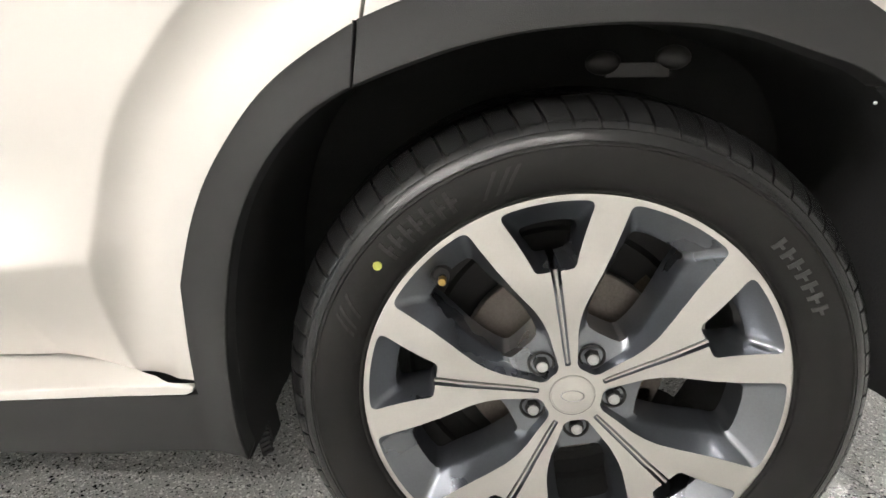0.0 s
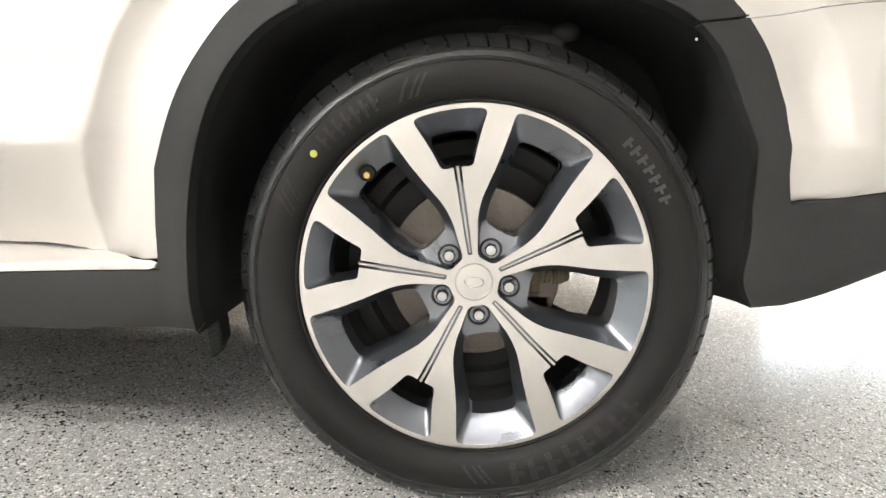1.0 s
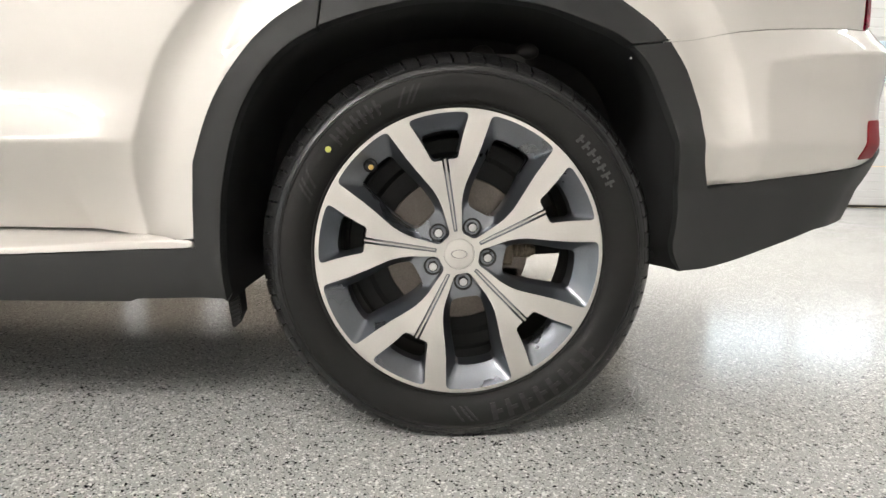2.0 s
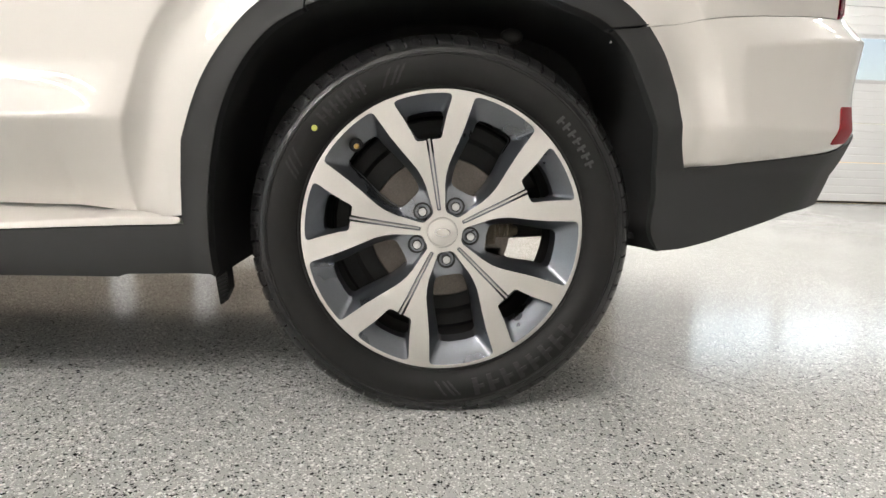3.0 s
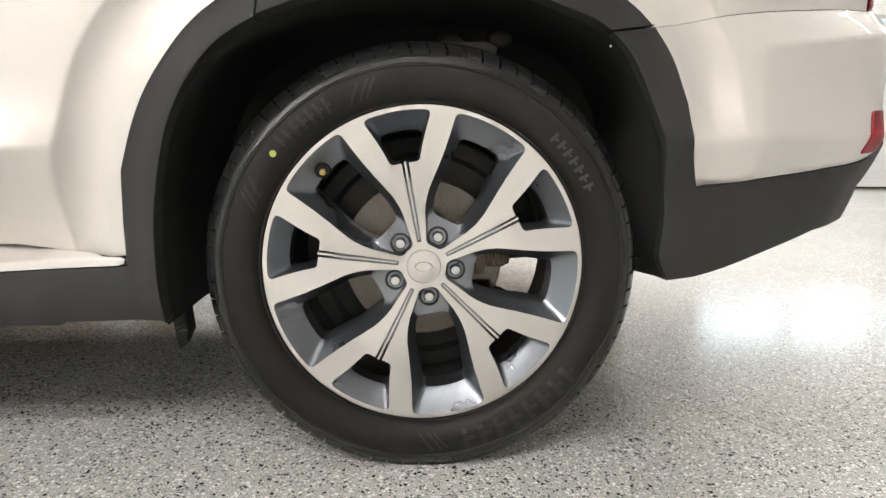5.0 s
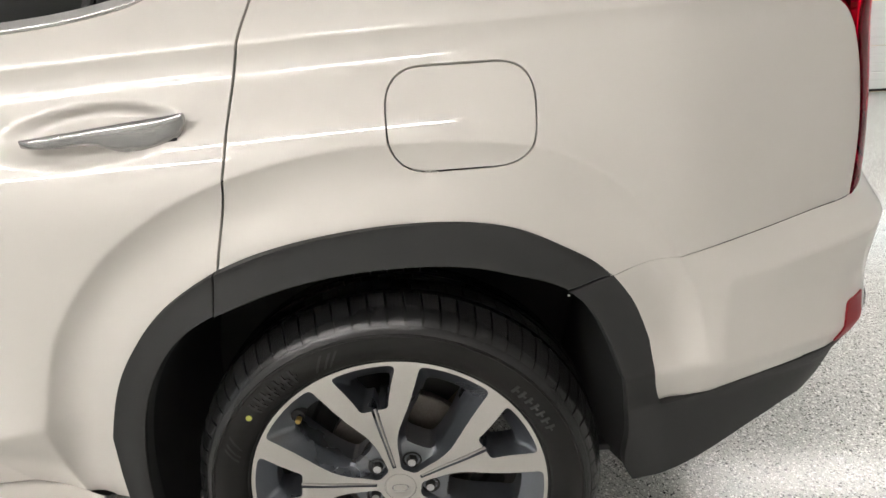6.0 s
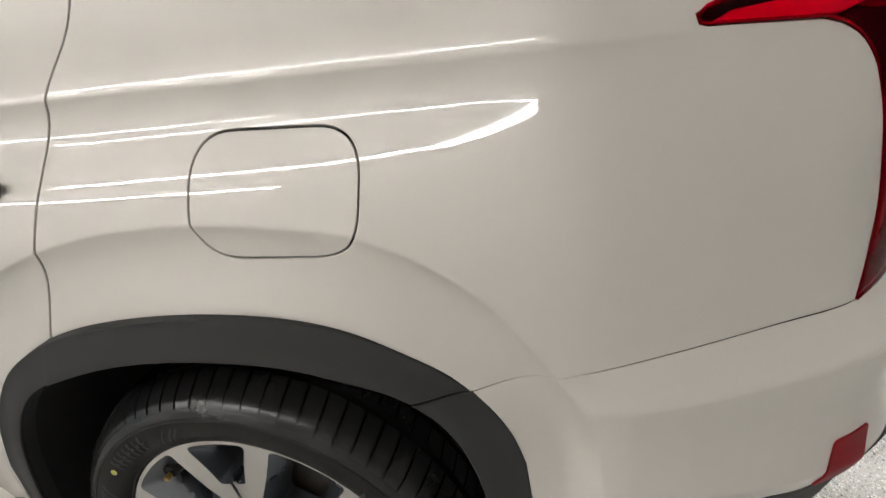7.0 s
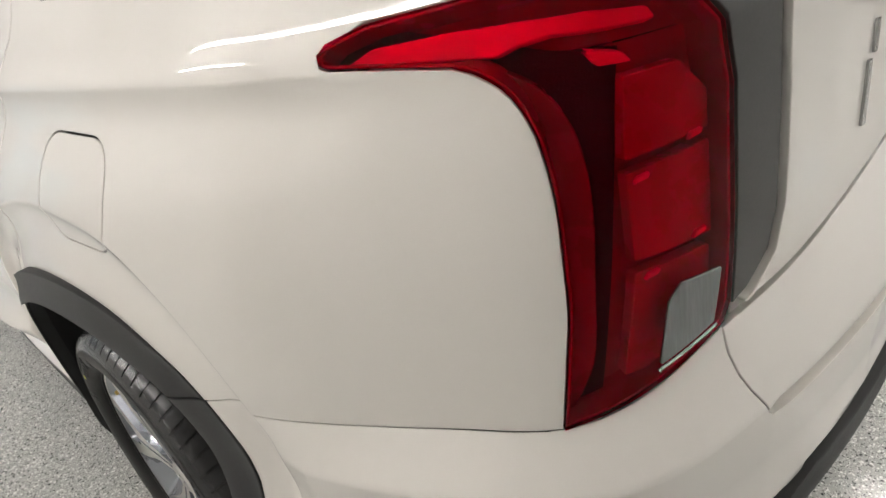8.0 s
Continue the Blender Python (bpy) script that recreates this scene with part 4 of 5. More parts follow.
word(138.5, 118.5, 7, 0.303, 0.331, rubber_bar, "raised black bar on the sidewall", 0.0016)
word(47, 25.5, 7, 0.305, 0.322, rubber_mark, "raised grey bar on the sidewall", 0.0016)
word(-78, -33, 8, 0.300, 0.335, rubber_bar, "raised black bar on the sidewall", 0.0018)
for base, way in ((114, -1), (155, 1), (-92, 1)):
    for d in (0, 3, 5):
        marks("sidewall_stroke", [(0.300, 0.335, base + way * d, base + way * (d + 0.9), -5 * (1 if base > 0 else -1))], rubber_bar, "raised slanted stroke on the sidewall", 0.0008)
bm = bmesh.new()
bmesh.ops.create_cone(bm, cap_ends=True, segments=20, radius1=0.0058, radius2=0.0055, depth=0.0015, matrix=Matrix.Translation((-0.248, float(side_y(0.316)) - 0.0006, 0.196)) @ pose(0, 0, 0, 90, 0, 0))
part("paint_dot", bm, yellow, wheel, "yellow paint dot on the tyre")

SPOKE, SPACE = 100.0, 64.0


def window_rows():
    """Half of a spoke space: front edge, step, hole edge, hole depth, each (radius, degrees off the axis, depth)."""
    return [((0.2718, 0), (0.242, 0, 0.028), (0.234, 0, 0.036)), ((0.2718, 7), (0.242, 5.5, 0.028), (0.234, 5, 0.036)), ((0.2715, 12.4), (0.240, 9.6, 0.028), (0.2325, 8.8, 0.036)),
            ((0.2695, 13.8), (0.236, 10.8, 0.028), (0.2285, 9.8, 0.036)), ((0.265, 14.4), (0.231, 11.2, 0.028), (0.224, 10.2, 0.036)), ((0.24, 15.0), (0.215, 11.5, 0.028), (0.21, 10.5, 0.036)), ((0.21, 16.0), (0.195, 12.6, 0.028), (0.19, 11.6, 0.036)),
            ((0.18, 17.8), (0.175, 14.0, 0.028), (0.172, 13.0, 0.036)), ((0.155, 20.2), (0.153, 15.8, 0.027), (0.152, 14.6, 0.036)), ((0.135, 22.6), (0.135, 17.6, 0.024), (0.136, 15.8, 0.036)), ((0.115, 24.2), (0.116, 19.8, 0.019), (0.117, 16.9, 0.032)),
            ((0.095, 24.8), (0.097, 21.2, 0.0155), (0.101, 16.8, 0.024)), ((0.078, 23.8), (0.080, 21.0, 0.015), (0.0945, 14.5, 0.019)), ((0.060, 22.6), (0.062, 20.0, 0.0145), (0.0915, 9.5, 0.0165)), ((0.047, 21.0), (0.0495, 17.5, 0.014), (0.0905, 6, 0.0155)),
            ((0.0415, 16), (0.0455, 12.5, 0.014), (0.09, 4, 0.0155)), ((0.0395, 9), (0.0445, 7.0, 0.014), (0.09, 2, 0.0155)), ((0.0395, 0), (0.0445, 0, 0.014), (0.09, 0, 0.0155))]


def pocket_rows():
    return [((0.2712, 0), (0.246, 0, 0.026), (0.239, 0, 0.034)), ((0.2712, 6), (0.246, 5, 0.026), (0.239, 4.6, 0.034)), ((0.271, 10.6), (0.245, 8.6, 0.026), (0.238, 8.0, 0.034)), ((0.2685, 12.0), (0.241, 9.6, 0.026), (0.235, 9.0, 0.034)),
            ((0.262, 12.2), (0.235, 9.8, 0.026), (0.229, 9.2, 0.034)), ((0.235, 10.6), (0.217, 8.9, 0.026), (0.213, 8.4, 0.034)), ((0.205, 8.8), (0.199, 7.6, 0.026), (0.198, 7.1, 0.034)), ((0.190, 8.0), (0.192, 7.0, 0.026), (0.193, 6.6, 0.034)),
            ((0.1855, 7.0), (0.189, 6.2, 0.026), (0.190, 5.8, 0.034)), ((0.184, 4.5), (0.1875, 4.0, 0.026), (0.189, 3.8, 0.034)), ((0.184, 1.9), (0.1875, 1.7, 0.026), (0.189, 1.5, 0.034)), ((0.150, 2.1), (0.151, 1.8, 0.004), (0.151, 0.1, 0.0045)),
            ((0.100, 2.7), (0.101, 2.3, 0.004), (0.101, 0.1, 0.0045)), ((0.060, 4.0), (0.061, 3.4, 0.004), (0.061, 0.1, 0.0045)), ((0.045, 4.8), (0.0462, 4.2, 0.004), (0.0462, 0.1, 0.0045)), ((0.0445, 0), (0.0458, 0, 0.004), (0.0458, 0, 0.0045))]


def ring_of(rows, axis, level):
    """One closed loop of a window, both halves, with eased corners, as (radius, degrees, depth)."""
    def closed(level):
        half = []
        for row in rows:
            r, a, *d = row[level]
            half.append((r, a, d[0] if d else 0.0))
        return np.array(half + [(r, -a, d) for r, a, d in half[-2:0:-1]])
    first, loop = closed(0), closed(level)
    out = []
    for i in range(len(loop)):
        j = (i + 1) % len(loop)
        (r0, a0, _), (r1, a1, _) = first[i], first[j]
        n = max(1, round(math.hypot(r1 - r0, radians(a1 - a0) * r0) / 0.005))
        out += [loop[i] + (loop[j] - loop[i]) * k / n for k in range(n)]
    out = np.array(out)
    nxt = np.roll(out, -1, 0)
    eased = np.stack([0.75 * out + 0.25 * nxt, 0.25 * out + 0.75 * nxt], 1).reshape(-1, 3)
    return [(r, axis + a, d) for r, a, d in eased.tolist()]


def rim():
    loops = [ring_of(window_rows(), SPACE + 72 * k, 0) for k in range(5)] + [ring_of(pocket_rows(), SPOKE + 72 * k, 0) for k in range(5)]
    flat = lambda loop: np.array([(r * math.cos(radians(a)), r * math.sin(radians(a))) for r, a, _ in loop])
    circle = lambda r, n: np.array([(r * math.cos(2 * math.pi * k / n), r * math.sin(2 * math.pi * k / n)) for k in range(n)])
    holes = [flat(l) for l in loops] + [circle(0.0305, 40)]
    vs, fs = filled(circle(0.2775, 200), holes, 0.008)
    r = np.hypot(vs[:, 0], vs[:, 1])
    verts = np.stack([vs[:, 0], face_y(r), vs[:, 1]], 1)
    body = link_mesh("rim", verts, [f for f in fs], machined, wheel, "machined bright alloy face", True)
    # lip and barrel
    lip = part("rim_lip", lathe([(0.2772, -0.0162), (0.2788, -0.0158), (0.2798, -0.013), (0.280, 0.0), (0.27, 0.012)], 128), machined, body, "bright rim edge", smooth=True)
    part("barrel", lathe([(0.244, 0.018), (0.238, 0.06), (0.236, 0.12), (0.245, 0.2), (0.262, 0.2)], 96), dark_metal, body, "dark inner barrel", smooth=True)
    # painted walls of each opening
    for kind, rows, axis in [("spoke_opening", window_rows(), SPACE), ("pocket", pocket_rows(), SPOKE)]:
        for k in range(5):
            bm = bmesh.new()
            rings = []
            front = ring_of(rows, axis + 72 * k, 0)
            rings.append([bm.verts.new(at(r, a, float(face_y(r)))) for r, a, d in front])
            step = ring_of(rows, axis + 72 * k, 1)
            rings.append([bm.verts.new(at(r0 + (r1 - r0) * 0.06, a0 + (a1 - a0) * 0.06, float(face_y(r0)) + 0.0016)) for (r0, a0, _), (r1, a1, d) in zip(front, step)])
            rings.append([bm.verts.new(at(r0 + (r1 - r0) * 0.5, a0 + (a1 - a0) * 0.5, float(face_y(r0)) + d * 0.62)) for (r0, a0, _), (r1, a1, d) in zip(front, step)])
            rings.append([bm.verts.new(at(r1, a1, float(face_y(r0)) + d)) for (r0, a0, _), (r1, a1, d) in zip(front, step)])
            hole = ring_of(rows, axis + 72 * k, 2)
            rings.append([bm.verts.new(at(r1, a1, float(face_y(r0)) + d)) for (r0, a0, _), (r1, a1, d) in zip(front, hole)])
            deep = 0.07 if kind == "spoke_opening" else 0.055
            rings.append([bm.verts.new(at(r1, a1, deep if d > 0.01 else float(face_y(r0)) + d + 0.0006)) for (r0, a0, _), (r1, a1, d) in zip(front, hole)])
            for p, q in zip(rings, rings[1:]):
                n = len(p)
                for i in range(n):
                    j = (i + 1) % n
                    bm.faces.new((p[i], p[j], q[j], q[i]))
            hollow = part(kind, bm, rim_paint, body, "dark grey painted recess", smooth=True)
            if kind == "pocket":   # a raised rib runs along the middle of the groove
                rib = bmesh.new()
                ends = []
                for r, w in ((0.0475, 0.0011), (0.1, 0.0016), (0.15, 0.0019), (0.186, 0.0021)):
                    y = float(face_y(r))
                    ends.append([rib.verts.new(Vector(at(r, axis + 72 * k, y + dy)) + Vector(at(side * w, axis + 72 * k + 90, 0))) for side, dy in ((-1.3, 0.0044), (-0.7, 0.0014), (0.7, 0.0014), (1.3, 0.0044))])
                for p, q in zip(ends, ends[1:]):
                    for i in range(3):
                        rib.faces.new((p[i], p[i + 1], q[i + 1], q[i]))
                part("groove_rib", rib, machined, hollow, "bright rib in the groove")
    return body


rim_ob = rim()


def lug_nut(deg):
    r = 0.0572
    c = Vector(at(r, deg, 0.0105))
    nut = empty("lug_nut", c)
    nut.parent = wheel
    tagged(nut, "bright steel lug nut in a dark seat")
    part("seat", lathe([(0.0185, -0.0025), (0.0172, -0.0045), (0.0155, -0.004), (0.0135, 0.003), (0.0, 0.003)], 32), dark_metal, nut, "dark seat ring", smooth=True)
    bm = bmesh.new()
    bmesh.ops.create_cone(bm, cap_ends=True, segments=6, radius1=0.0108, radius2=0.0104, depth=0.014, matrix=pose(0, -0.004, 0, 90, 0, 0) @ pose(0, 0, 0, 0, 0, 14 + deg))
    part("hex_body", bm, dark_metal, nut, "dark hexagon", bevel=0.0008)
    part("stud_tip", lathe([(0.0078, -0.0105), (0.0074, -0.0122), (0.006, -0.0128), (0.0052, -0.012), (0.0, -0.0118)], 24), steel, nut, "bright stud end", smooth=True)


for k in range(5):
    lug_nut(SPACE + 72 * k)

cap = part("centre_cap", lathe([(0.0302, 0.004), (0.0302, -0.0035), (0.0294, -0.0046), (0.028, -0.0048), (0.0272, -0.0042), (0.026, -0.0044), (0.012, -0.0062), (0.0, -0.0064)], 64), machined, wheel, "satin silver centre cap", smooth=True)
bm = bmesh.new()
for k in range(40):
    a, b = 2 * math.pi * k / 40, 2 * math.pi * (k + 1) / 40
    q = []
    for t in (a, b):
        for k2, h in ((1.0, -0.0058), (0.97, -0.0072), (0.85, -0.0072), (0.82, -0.0058)):
            q.append(bm.verts.new((0.0165 * k2 * math.cos(t), h, 0.009 * k2 * math.sin(t))))
    for i in range(3):
        bm.faces.new((q[i], q[i + 1], q[i + 5], q[i + 4]))
part("emblem", bm, chrome, cap, "raised silver oval emblem")

va = 136.2
# No recess is cut: a dark disc paints its shade round the valve.
part("valve_shade", lathe([(0.0, 0.0035), (0.009, 0.0035), (0.0125, 0.0), (0.0135, 0.004), (0.0135, 0.03)], 20, None, at(0.242, va, 0.0)), liner_mat, wheel, "dark disc for the shade in the valve recess", smooth=True)
valve = part("valve_stem", lathe([(0.0, -0.004), (0.004, -0.004), (0.0045, 0.0), (0.0055, 0.02), (0.008, 0.03)], 20, None, at(0.238, va, 0.0)), rubber, wheel, "black rubber valve stem", smooth=True)
part("valve_cap", lathe([(0.0, -0.015), (0.0046, -0.0145), (0.0054, -0.012), (0.0054, -0.003), (0.0, -0.003)], 16, None, at(0.238, va, 0.0)), brass, valve, "brass valve cap", smooth=True)

# brake behind the spokes
rotor = part("brake_disc", lathe([(0.075, 0.085), (0.148, 0.085), (0.150, 0.087), (0.150, 0.105), (0.075, 0.105)], 72, None, (0, 0, HUB)), rotor_mat, car, "worn steel brake disc", smooth=True)
part("disc_hat", lathe([(0.0, 0.05), (0.072, 0.05), (0.076, 0.055), (0.078, 0.09)], 48, None, (0, 0, HUB)), dark_metal, rotor, "dark disc hat", smooth=True)
shield_mat = surface("grey_dust_shield", grey(0.02), grey(0.035), 14.0, (0.5, 0.7), metal=0.3)
part("dust_shield", lathe([(0.03, 0.13), (0.19, 0.13), (0.2, 0.122), (0.226, 0.122), (0.23, 0.112)], 48, None, (0, 0, HUB), 24, 336), shield_mat, rotor, "grey sheet metal dust shield", smooth=True)
bm = lathe([(0.105, 0.06), (0.165, 0.06), (0.172, 0.068), (0.172, 0.125), (0.105, 0.125)], 14, None, (0, 0, HUB), 8, 46)
caliper = part("brake_caliper", bm, caliper_mat, car, "rusty cast brake caliper", bevel=0.004)
part("bracket", box(0.098, 0.075, HUB - 0.034, 0.118, 0.11, HUB + 0.03), caliper_mat, caliper, "olive brown caliper bracket", bevel=0.005)
part("bracket_foot", box(0.086, 0.085, HUB - 0.075, 0.136, 0.12, HUB - 0.036), dark_metal, caliper, "dark bracket foot", bevel=0.006)
boot = bmesh.new()
rings = []
for k in range(15):   # a ribbed rubber boot on the guide pin
    x = 0.114 + 0.052 * k / 14
    r = (0.0165 if k % 2 else 0.0145) * (1.0 if k < 11 else 1.0 - 0.12 * (k - 10))
    rings.append([boot.verts.new((x, 0.092 + r * math.cos(2 * math.pi * j / 16), HUB - 0.004 + r * math.sin(2 * math.pi * j / 16))) for j in range(16)])
for p, q in zip(rings, rings[1:]):
    for j in range(16):
        boot.faces.new((p[j], p[(j + 1) % 16], q[(j + 1) % 16], q[j]))
boot.faces.new(rings[-1])
part("pin_boot", boot, caliper_mat, caliper, "brown ribbed pin boot", smooth=True)
bm = box(-0.03, 0.14, HUB - 0.14, 0.05, 0.2, HUB + 0.14)
part("knuckle", bm, dark_metal, car, "dark cast wheel carrier", bevel=0.015)
bm = box(0.0, 0.2, HUB - 0.17, 0.07, 0.75, HUB - 0.11)
part("lower_arm", bm, dark_metal, car, "dark lower suspension arm", bevel=0.015)

# wheel house: the liner follows the trim's inner edge
edge = IN_FRONT + IN_TOP[1:] + IN_REAR[1:]
bm = bmesh.new()
rows = []
cx, cz = 0.0, 0.45
for x, z in edge:
    dx, dz = x - cx, z - cz
    l = math.hypot(dx, dz)
    ox, oz = dx / l, dz / l
    skin = inward_clad if x > 0 else inward_sill if z < 0.8 else inward
    y0 = float(flank(np.array([side_s(x, z, skin)]), np.array([z]), skin)[0][0, 1])
    near = 0.075 * float(smooth01((0.66 - z) / 0.25)) if x > 0 else 0.0   # behind the tyre the liner comes forward
    rows.append([bm.verts.new((x + ox * 0.0015, y0 + 0.004, z + oz * 0.0015)), bm.verts.new((x + ox * 0.003 - 0.1 * near, y0 + 0.05, z + oz * 0.004)), bm.verts.new((x + ox * 0.016 - near, y0 + 0.2, z + oz * 0.016)), bm.verts.new((x + ox * 0.016 - near, 0.40, z + oz * 0.016))])
for p, q in zip(rows, rows[1:]):
    for i in range(3):
        bm.faces.new((p[i], q[i], q[i + 1], p[i + 1]))
liner = part("wheel_liner", bm, liner_mat, car, "black wheel-house liner", smooth=True)
bm = bmesh.new()
vs, fs = filled(dense(ccw([(x * 1.06, (z - 0.45) * 1.06 + 0.45) for x, z in edge]), 0.03), [], 0.05)
loop = [bm.verts.new((x, 0.396, z)) for x, z in vs]
for f in fs:
    bm.faces.new([loop[i] for i in f])
part("inner_wall", bm, liner_mat, liner, "black inner wheel-house wall")
bm = bmesh.new()
for x, z in ((0.055, 0.785), (0.155, 0.792)):
    bmesh.ops.create_uvsphere(bm, u_segments=16, v_segments=10, radius=0.022, matrix=Matrix.Translation((x, 0.22, z)) @ Matrix.Diagonal((1.2, 0.5, 0.8, 1)))
box(0.06, 0.215, 0.765, 0.15, 0.225, 0.785, bm)
part("sensor_bracket", bm, surface("grey_bracket", grey(0.018), (0.036, 0.033, 0.03), 20.0), liner, "grey plastic bracket", smooth=True)
bm = bmesh.new()
bmesh.ops.create_uvsphere(bm, u_segments=10, v_segments=8, radius=0.0022, matrix=Matrix.Translation((0.316, 0.0, 0.747)))
part("push_clip", bm, door_steel, liner, "small pale push clip", smooth=True)

# ribbed flap under the sill
bm = bmesh.new()
sec = [(-0.484, 0.30), (-0.456, 0.30), (-0.448, 0.222), (-0.462, 0.192), (-0.468, 0.190)]
front, back = [bm.verts.new((x, 0.085, z)) for x, z in sec], [bm.verts.new((x, 0.125, z)) for x, z in sec]
bm.faces.new(front)
bm.faces.new(back[::-1])
for i in range(5):
    bm.faces.new((front[i], back[i], back[(i + 1) % 5], front[(i + 1) % 5]))
flap = part("mud_flap", bm, liner_mat, car, "ribbed black plastic air deflector")
for k in range(11):
    z = 0.288 - k * 0.0085
    x0, x1 = -0.482 + (0.30 - z) * 0.15, -0.455 + (0.30 - z) * 0.09
    bm = bmesh.new()
    m = Matrix.Translation(((x0 + x1) / 2, 0.083, z)) @ pose(0, 0, 0, 0, -28, 0) @ Matrix.Diagonal((x1 - x0 - 0.004, 0.008, 0.004, 1))
    bmesh.ops.create_cube(bm, size=1, matrix=m)
    part("rib", bm, cladding, flap)

# ---- the rest of the car: front, far side, roof and underside ----
def arc(cx, cz, r, a0, a1, n=18):
    return [(cx + r * math.cos(radians(a0 + (a1 - a0) * k / n)), cz + r * math.sin(radians(a0 + (a1 - a0) * k / n))) for k in range(n + 1)]


FRONT_X = -2.9
front_arch = arc(FRONT_X, 0.42, 0.43, -15, 195)
panel("front_door", [(-2.25, 0.40), (-1.256, 0.40), (-1.256, 1.19), (-2.25, 1.13)], inward, paint, car, "white painted front door", step=0.04)
panel("front_fender", [(-2.256, 0.40)] + front_arch + [(-3.5, 0.40), (-3.55, 0.9), (-2.256, 1.08)], inward, paint, car, "white painted front fender", step=0.04)
far_arch = arc(0.02, 0.42, 0.43, -15, 195)
panel("far_side", [(-2.25, 0.36)] + front_arch + [(-3.5, 0.40), (-3.55, 0.9), (-2.25, 1.10), (-0.5, 1.2), (0.85, 1.25), (0.85, 0.45)] + far_arch, inward, paint, car, "white painted far side", step=0.05, mirror=WIDTH)
far_rear = [(0.86, 0.45), (S_END - 0.004, 0.45), (S_END - 0.004, 1.30), (0.86, 1.26)]
panel("far_rear_corner", far_rear, inward_bumper, paint, car, "white painted far rear corner", step=0.04, xs=False, mirror=WIDTH)


def loft(name, sections, mat, label):
    bm = bmesh.new()
    rows = [[bm.verts.new(p) for p in sec] for sec in sections]
    for p, q in zip(rows, rows[1:]):
        for i in range(len(p) - 1):
            bm.faces.new((p[i], p[i + 1], q[i + 1], q[i]))
    return part(name, bm, mat, car, label, smooth=True)


def across(x, z, y0, crown):
    return [(x, y0 + (WIDTH - 2 * y0) * k / 12, z + crown * (1 - ((k - 6) / 6) ** 2)) for k in range(13)]


loft("bonnet", [across(-3.75, 0.75, 0.25, 0.03), across(-3.62, 0.95, 0.16, 0.04), across(-3.2, 1.03, 0.10, 0.05), across(-2.3, 1.12, 0.08, 0.05)], paint, "white painted bonnet")
loft("front_bumper", [across(-3.70, 0.30, 0.25, 0.0), across(-3.82, 0.5, 0.22, 0.0), across(-3.75, 0.75, 0.25, 0.03)], paint, "white painted front bumper")
loft("windscreen", [across(-2.3, 1.12, 0.10, 0.05), across(-1.5, 1.66, 0.26, 0.04)], car_glass, "dark tinted windscreen")
loft("roof", [across(-1.5, 1.66, 0.26, 0.04), across(-0.8, 1.71, 0.25, 0.04), across(0.3, 1.70, 0.25, 0.04), across(0.85, 1.64, 0.27, 0.03)], paint, "white painted roof")
loft("rear_glass", [across(0.85, 1.64, 0.27, 0.03), across(1.0, 1.30, 0.2, 0.0)], car_glass, "dark tinted rear glass")
for flip in (False, True):
    g = lambda y: WIDTH - y if flip else y
    low = [(-2.3, 0.07, 1.10), (-1.25, 0.07, 1.17), (-0.3, 0.13, 1.30), (0.5, 0.18, 1.40), (0.86, 0.24, 1.30)]
    high = [(-1.5, 0.26, 1.66), (-1.2, 0.255, 1.69), (-0.3, 0.25, 1.705), (0.4, 0.25, 1.695), (0.85, 0.27, 1.64)]
    loft("cabin_side", [[(x, g(y + 0.012), z) for x, y, z in low], [(x, g(y), z) for x, y, z in high]], car_glass, "dark tinted side glass above the doors")

# dark inside and underside
bm = box(-3.55, 0.13, 0.27, -0.56, WIDTH - 0.13, 0.33)
part("underbody", bm, liner_mat, car, "dark underbody")
part("rear_underbody", box(-0.56, 0.42, 0.44, 0.8, WIDTH - 0.42, 0.5), liner_mat, car, "dark rear underbody")
part("rear_underbody", box(0.52, 0.16, 0.47, 0.72, 0.42, 0.52), liner_mat, car, "dark rear underbody")
part("rear_underbody", box(0.52, WIDTH - 0.42, 0.47, 0.72, WIDTH - 0.16, 0.52), liner_mat, car, "dark rear underbody")
# Added slab: hides the lit floor between tyre and trim, where shade belongs.
part("gap_mask", box(0.393, 0.09, 0.352, 0.60, 0.44, 0.366), liner_mat, car, "black slab added to hide the lit floor behind the wheel", bevel=0.004)
part("cabin_floor", box(-2.2, 0.2, 1.05, 0.85, WIDTH - 0.2, 1.10), liner_mat, car, "dark cabin trim")
part("inner_wall", box(-2.2, 0.10, 0.34, -0.62, 0.115, 1.06), liner_mat, car, "dark inner door wall")
part("rear_inner_wall", box(0.60, 0.22, 0.50, 0.82, 0.235, 1.06), liner_mat, car, "dark inner side wall")
part("lamp_bulkhead", box(0.90, 0.40, 0.50, 0.92, WIDTH - 0.3, 1.06), liner_mat, car, "dark rear bulkhead")
part("axle_beam", box(-0.05, 0.75, 0.24, 0.05, WIDTH - 0.4, 0.32), dark_metal, car, "dark suspension beam", bevel=0.012)

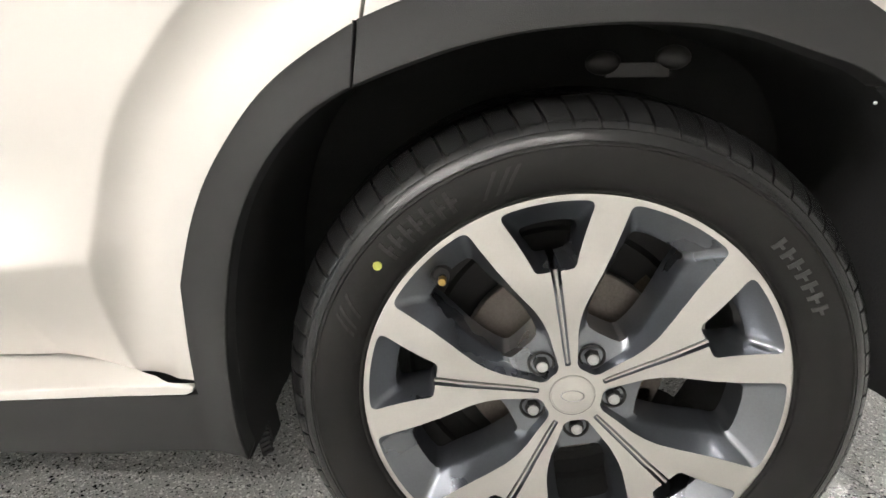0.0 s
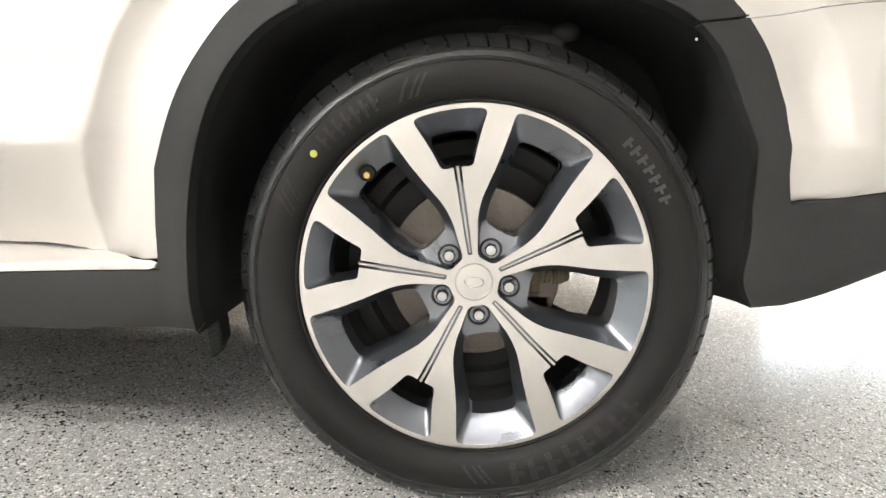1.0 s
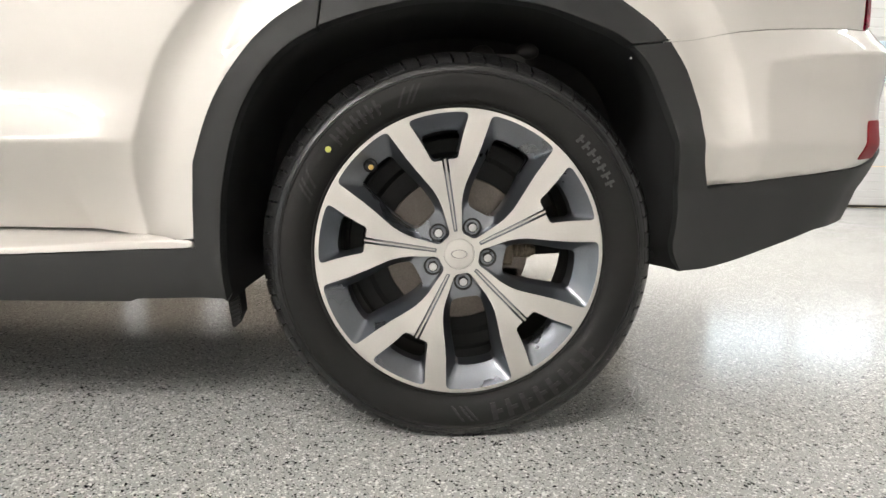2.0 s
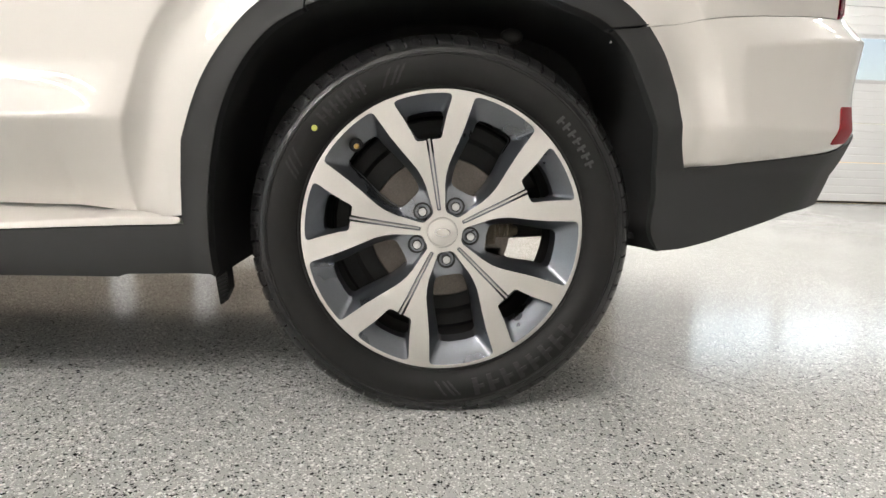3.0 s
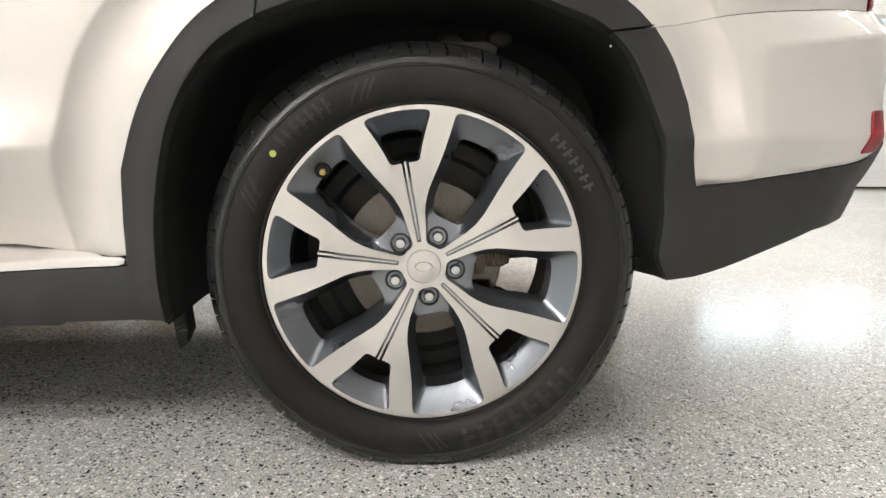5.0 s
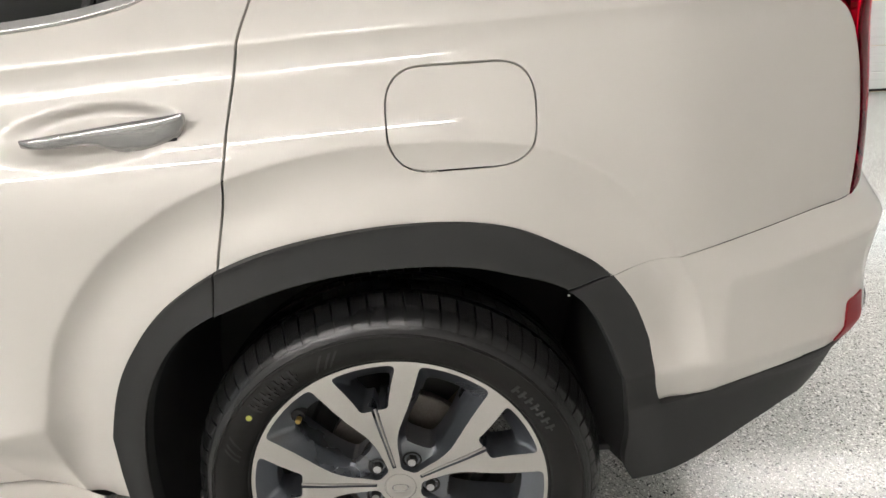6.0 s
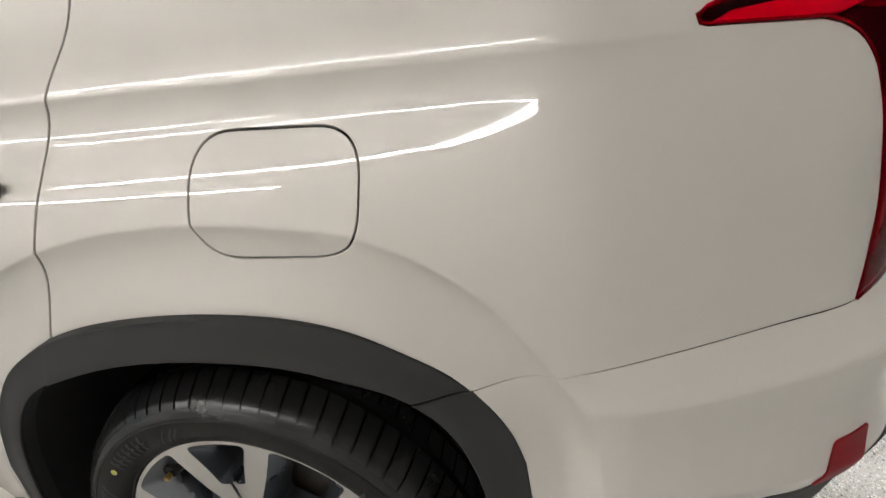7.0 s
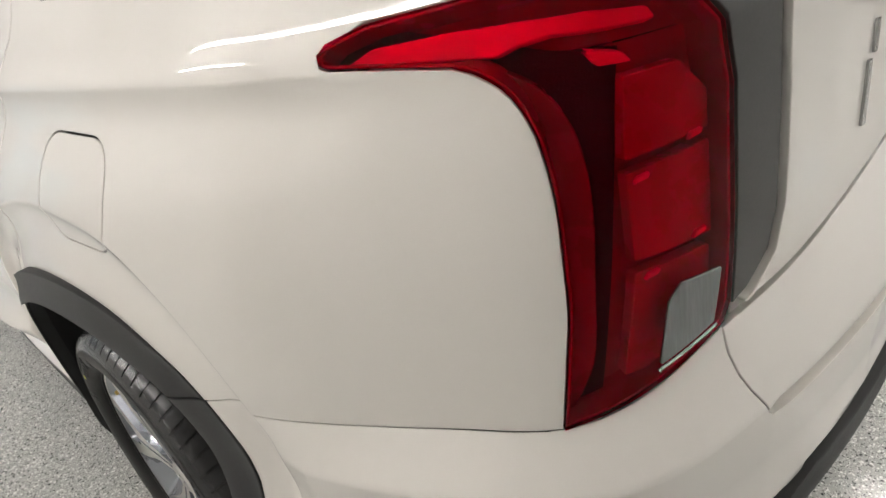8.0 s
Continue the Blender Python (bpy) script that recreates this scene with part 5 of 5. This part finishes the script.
# the other three wheels repeat the first
for x, y, turn in ((FRONT_X, 0.0, 0), (0.0, WIDTH, 180), (FRONT_X, WIDTH, 180)):
    copy_thing(wheel, pose(x, y, HUB, 0, 0, turn))


# ---- marks on the floor ----
def floor_line(name, points, width, mat, label, wobble=0.0, seed=1):
    """A thin uneven line lying on the floor."""
    rnd = random.Random(seed)
    bm = bmesh.new()
    dense_pts = []
    for a, b in zip(points, points[1:]):
        n = max(1, int(math.dist(a, b) / 0.01))
        dense_pts += [(a[0] + (b[0] - a[0]) * k / n + rnd.uniform(-wobble, wobble), a[1] + (b[1] - a[1]) * k / n + rnd.uniform(-wobble, wobble)) for k in range(n)]
    dense_pts.append(points[-1])
    rows = []
    for i, p in enumerate(dense_pts):
        q, o = Vector(dense_pts[min(i + 1, len(dense_pts) - 1)]), Vector(dense_pts[max(i - 1, 0)])
        t = (q - o).normalized()
        w = width * rnd.uniform(0.5, 1.2) * (0.3 if i in (0, len(dense_pts) - 1) else 1)
        rows.append([bm.verts.new((p[0] - t.y * k * w / 2, p[1] + t.x * k * w / 2, h)) for k, h in ((-1, 0.0003), (-0.6, 0.0009), (0.6, 0.0009), (1, 0.0003))])
    for a, b in zip(rows, rows[1:]):
        for i in range(3):
            bm.faces.new((a[i], a[i + 1], b[i + 1], b[i]))
    return tagged(part(name, bm, mat, None, label), label, kind="structure")


joint_mat = surface("joint_grime", grey(0.10), grey(0.18), 30.0, (0.6, 0.8))
scuff_mat = surface("pale_scuff", grey(0.6), grey(0.75), 40.0, (0.5, 0.7))
floor_line("floor_joint", [(0.20, 1.06), (0.486, 0.528), (0.60, 0.32), (0.735, 0.065)], 0.0024, joint_mat, "thin dark saw-cut joint in the floor", 0.0006)
floor_line("floor_scuff", [(0.456, 0.300), (0.454, 0.24), (0.437, 0.205), (0.434, 0.166)], 0.0032, scuff_mat, "pale scratch on the epoxy floor", 0.001, 3)
floor_line("floor_scuff", [(0.40, 0.33), (0.43, 0.345), (0.455, 0.335)], 0.0018, scuff_mat, "pale scratch on the epoxy floor", 0.001, 5)
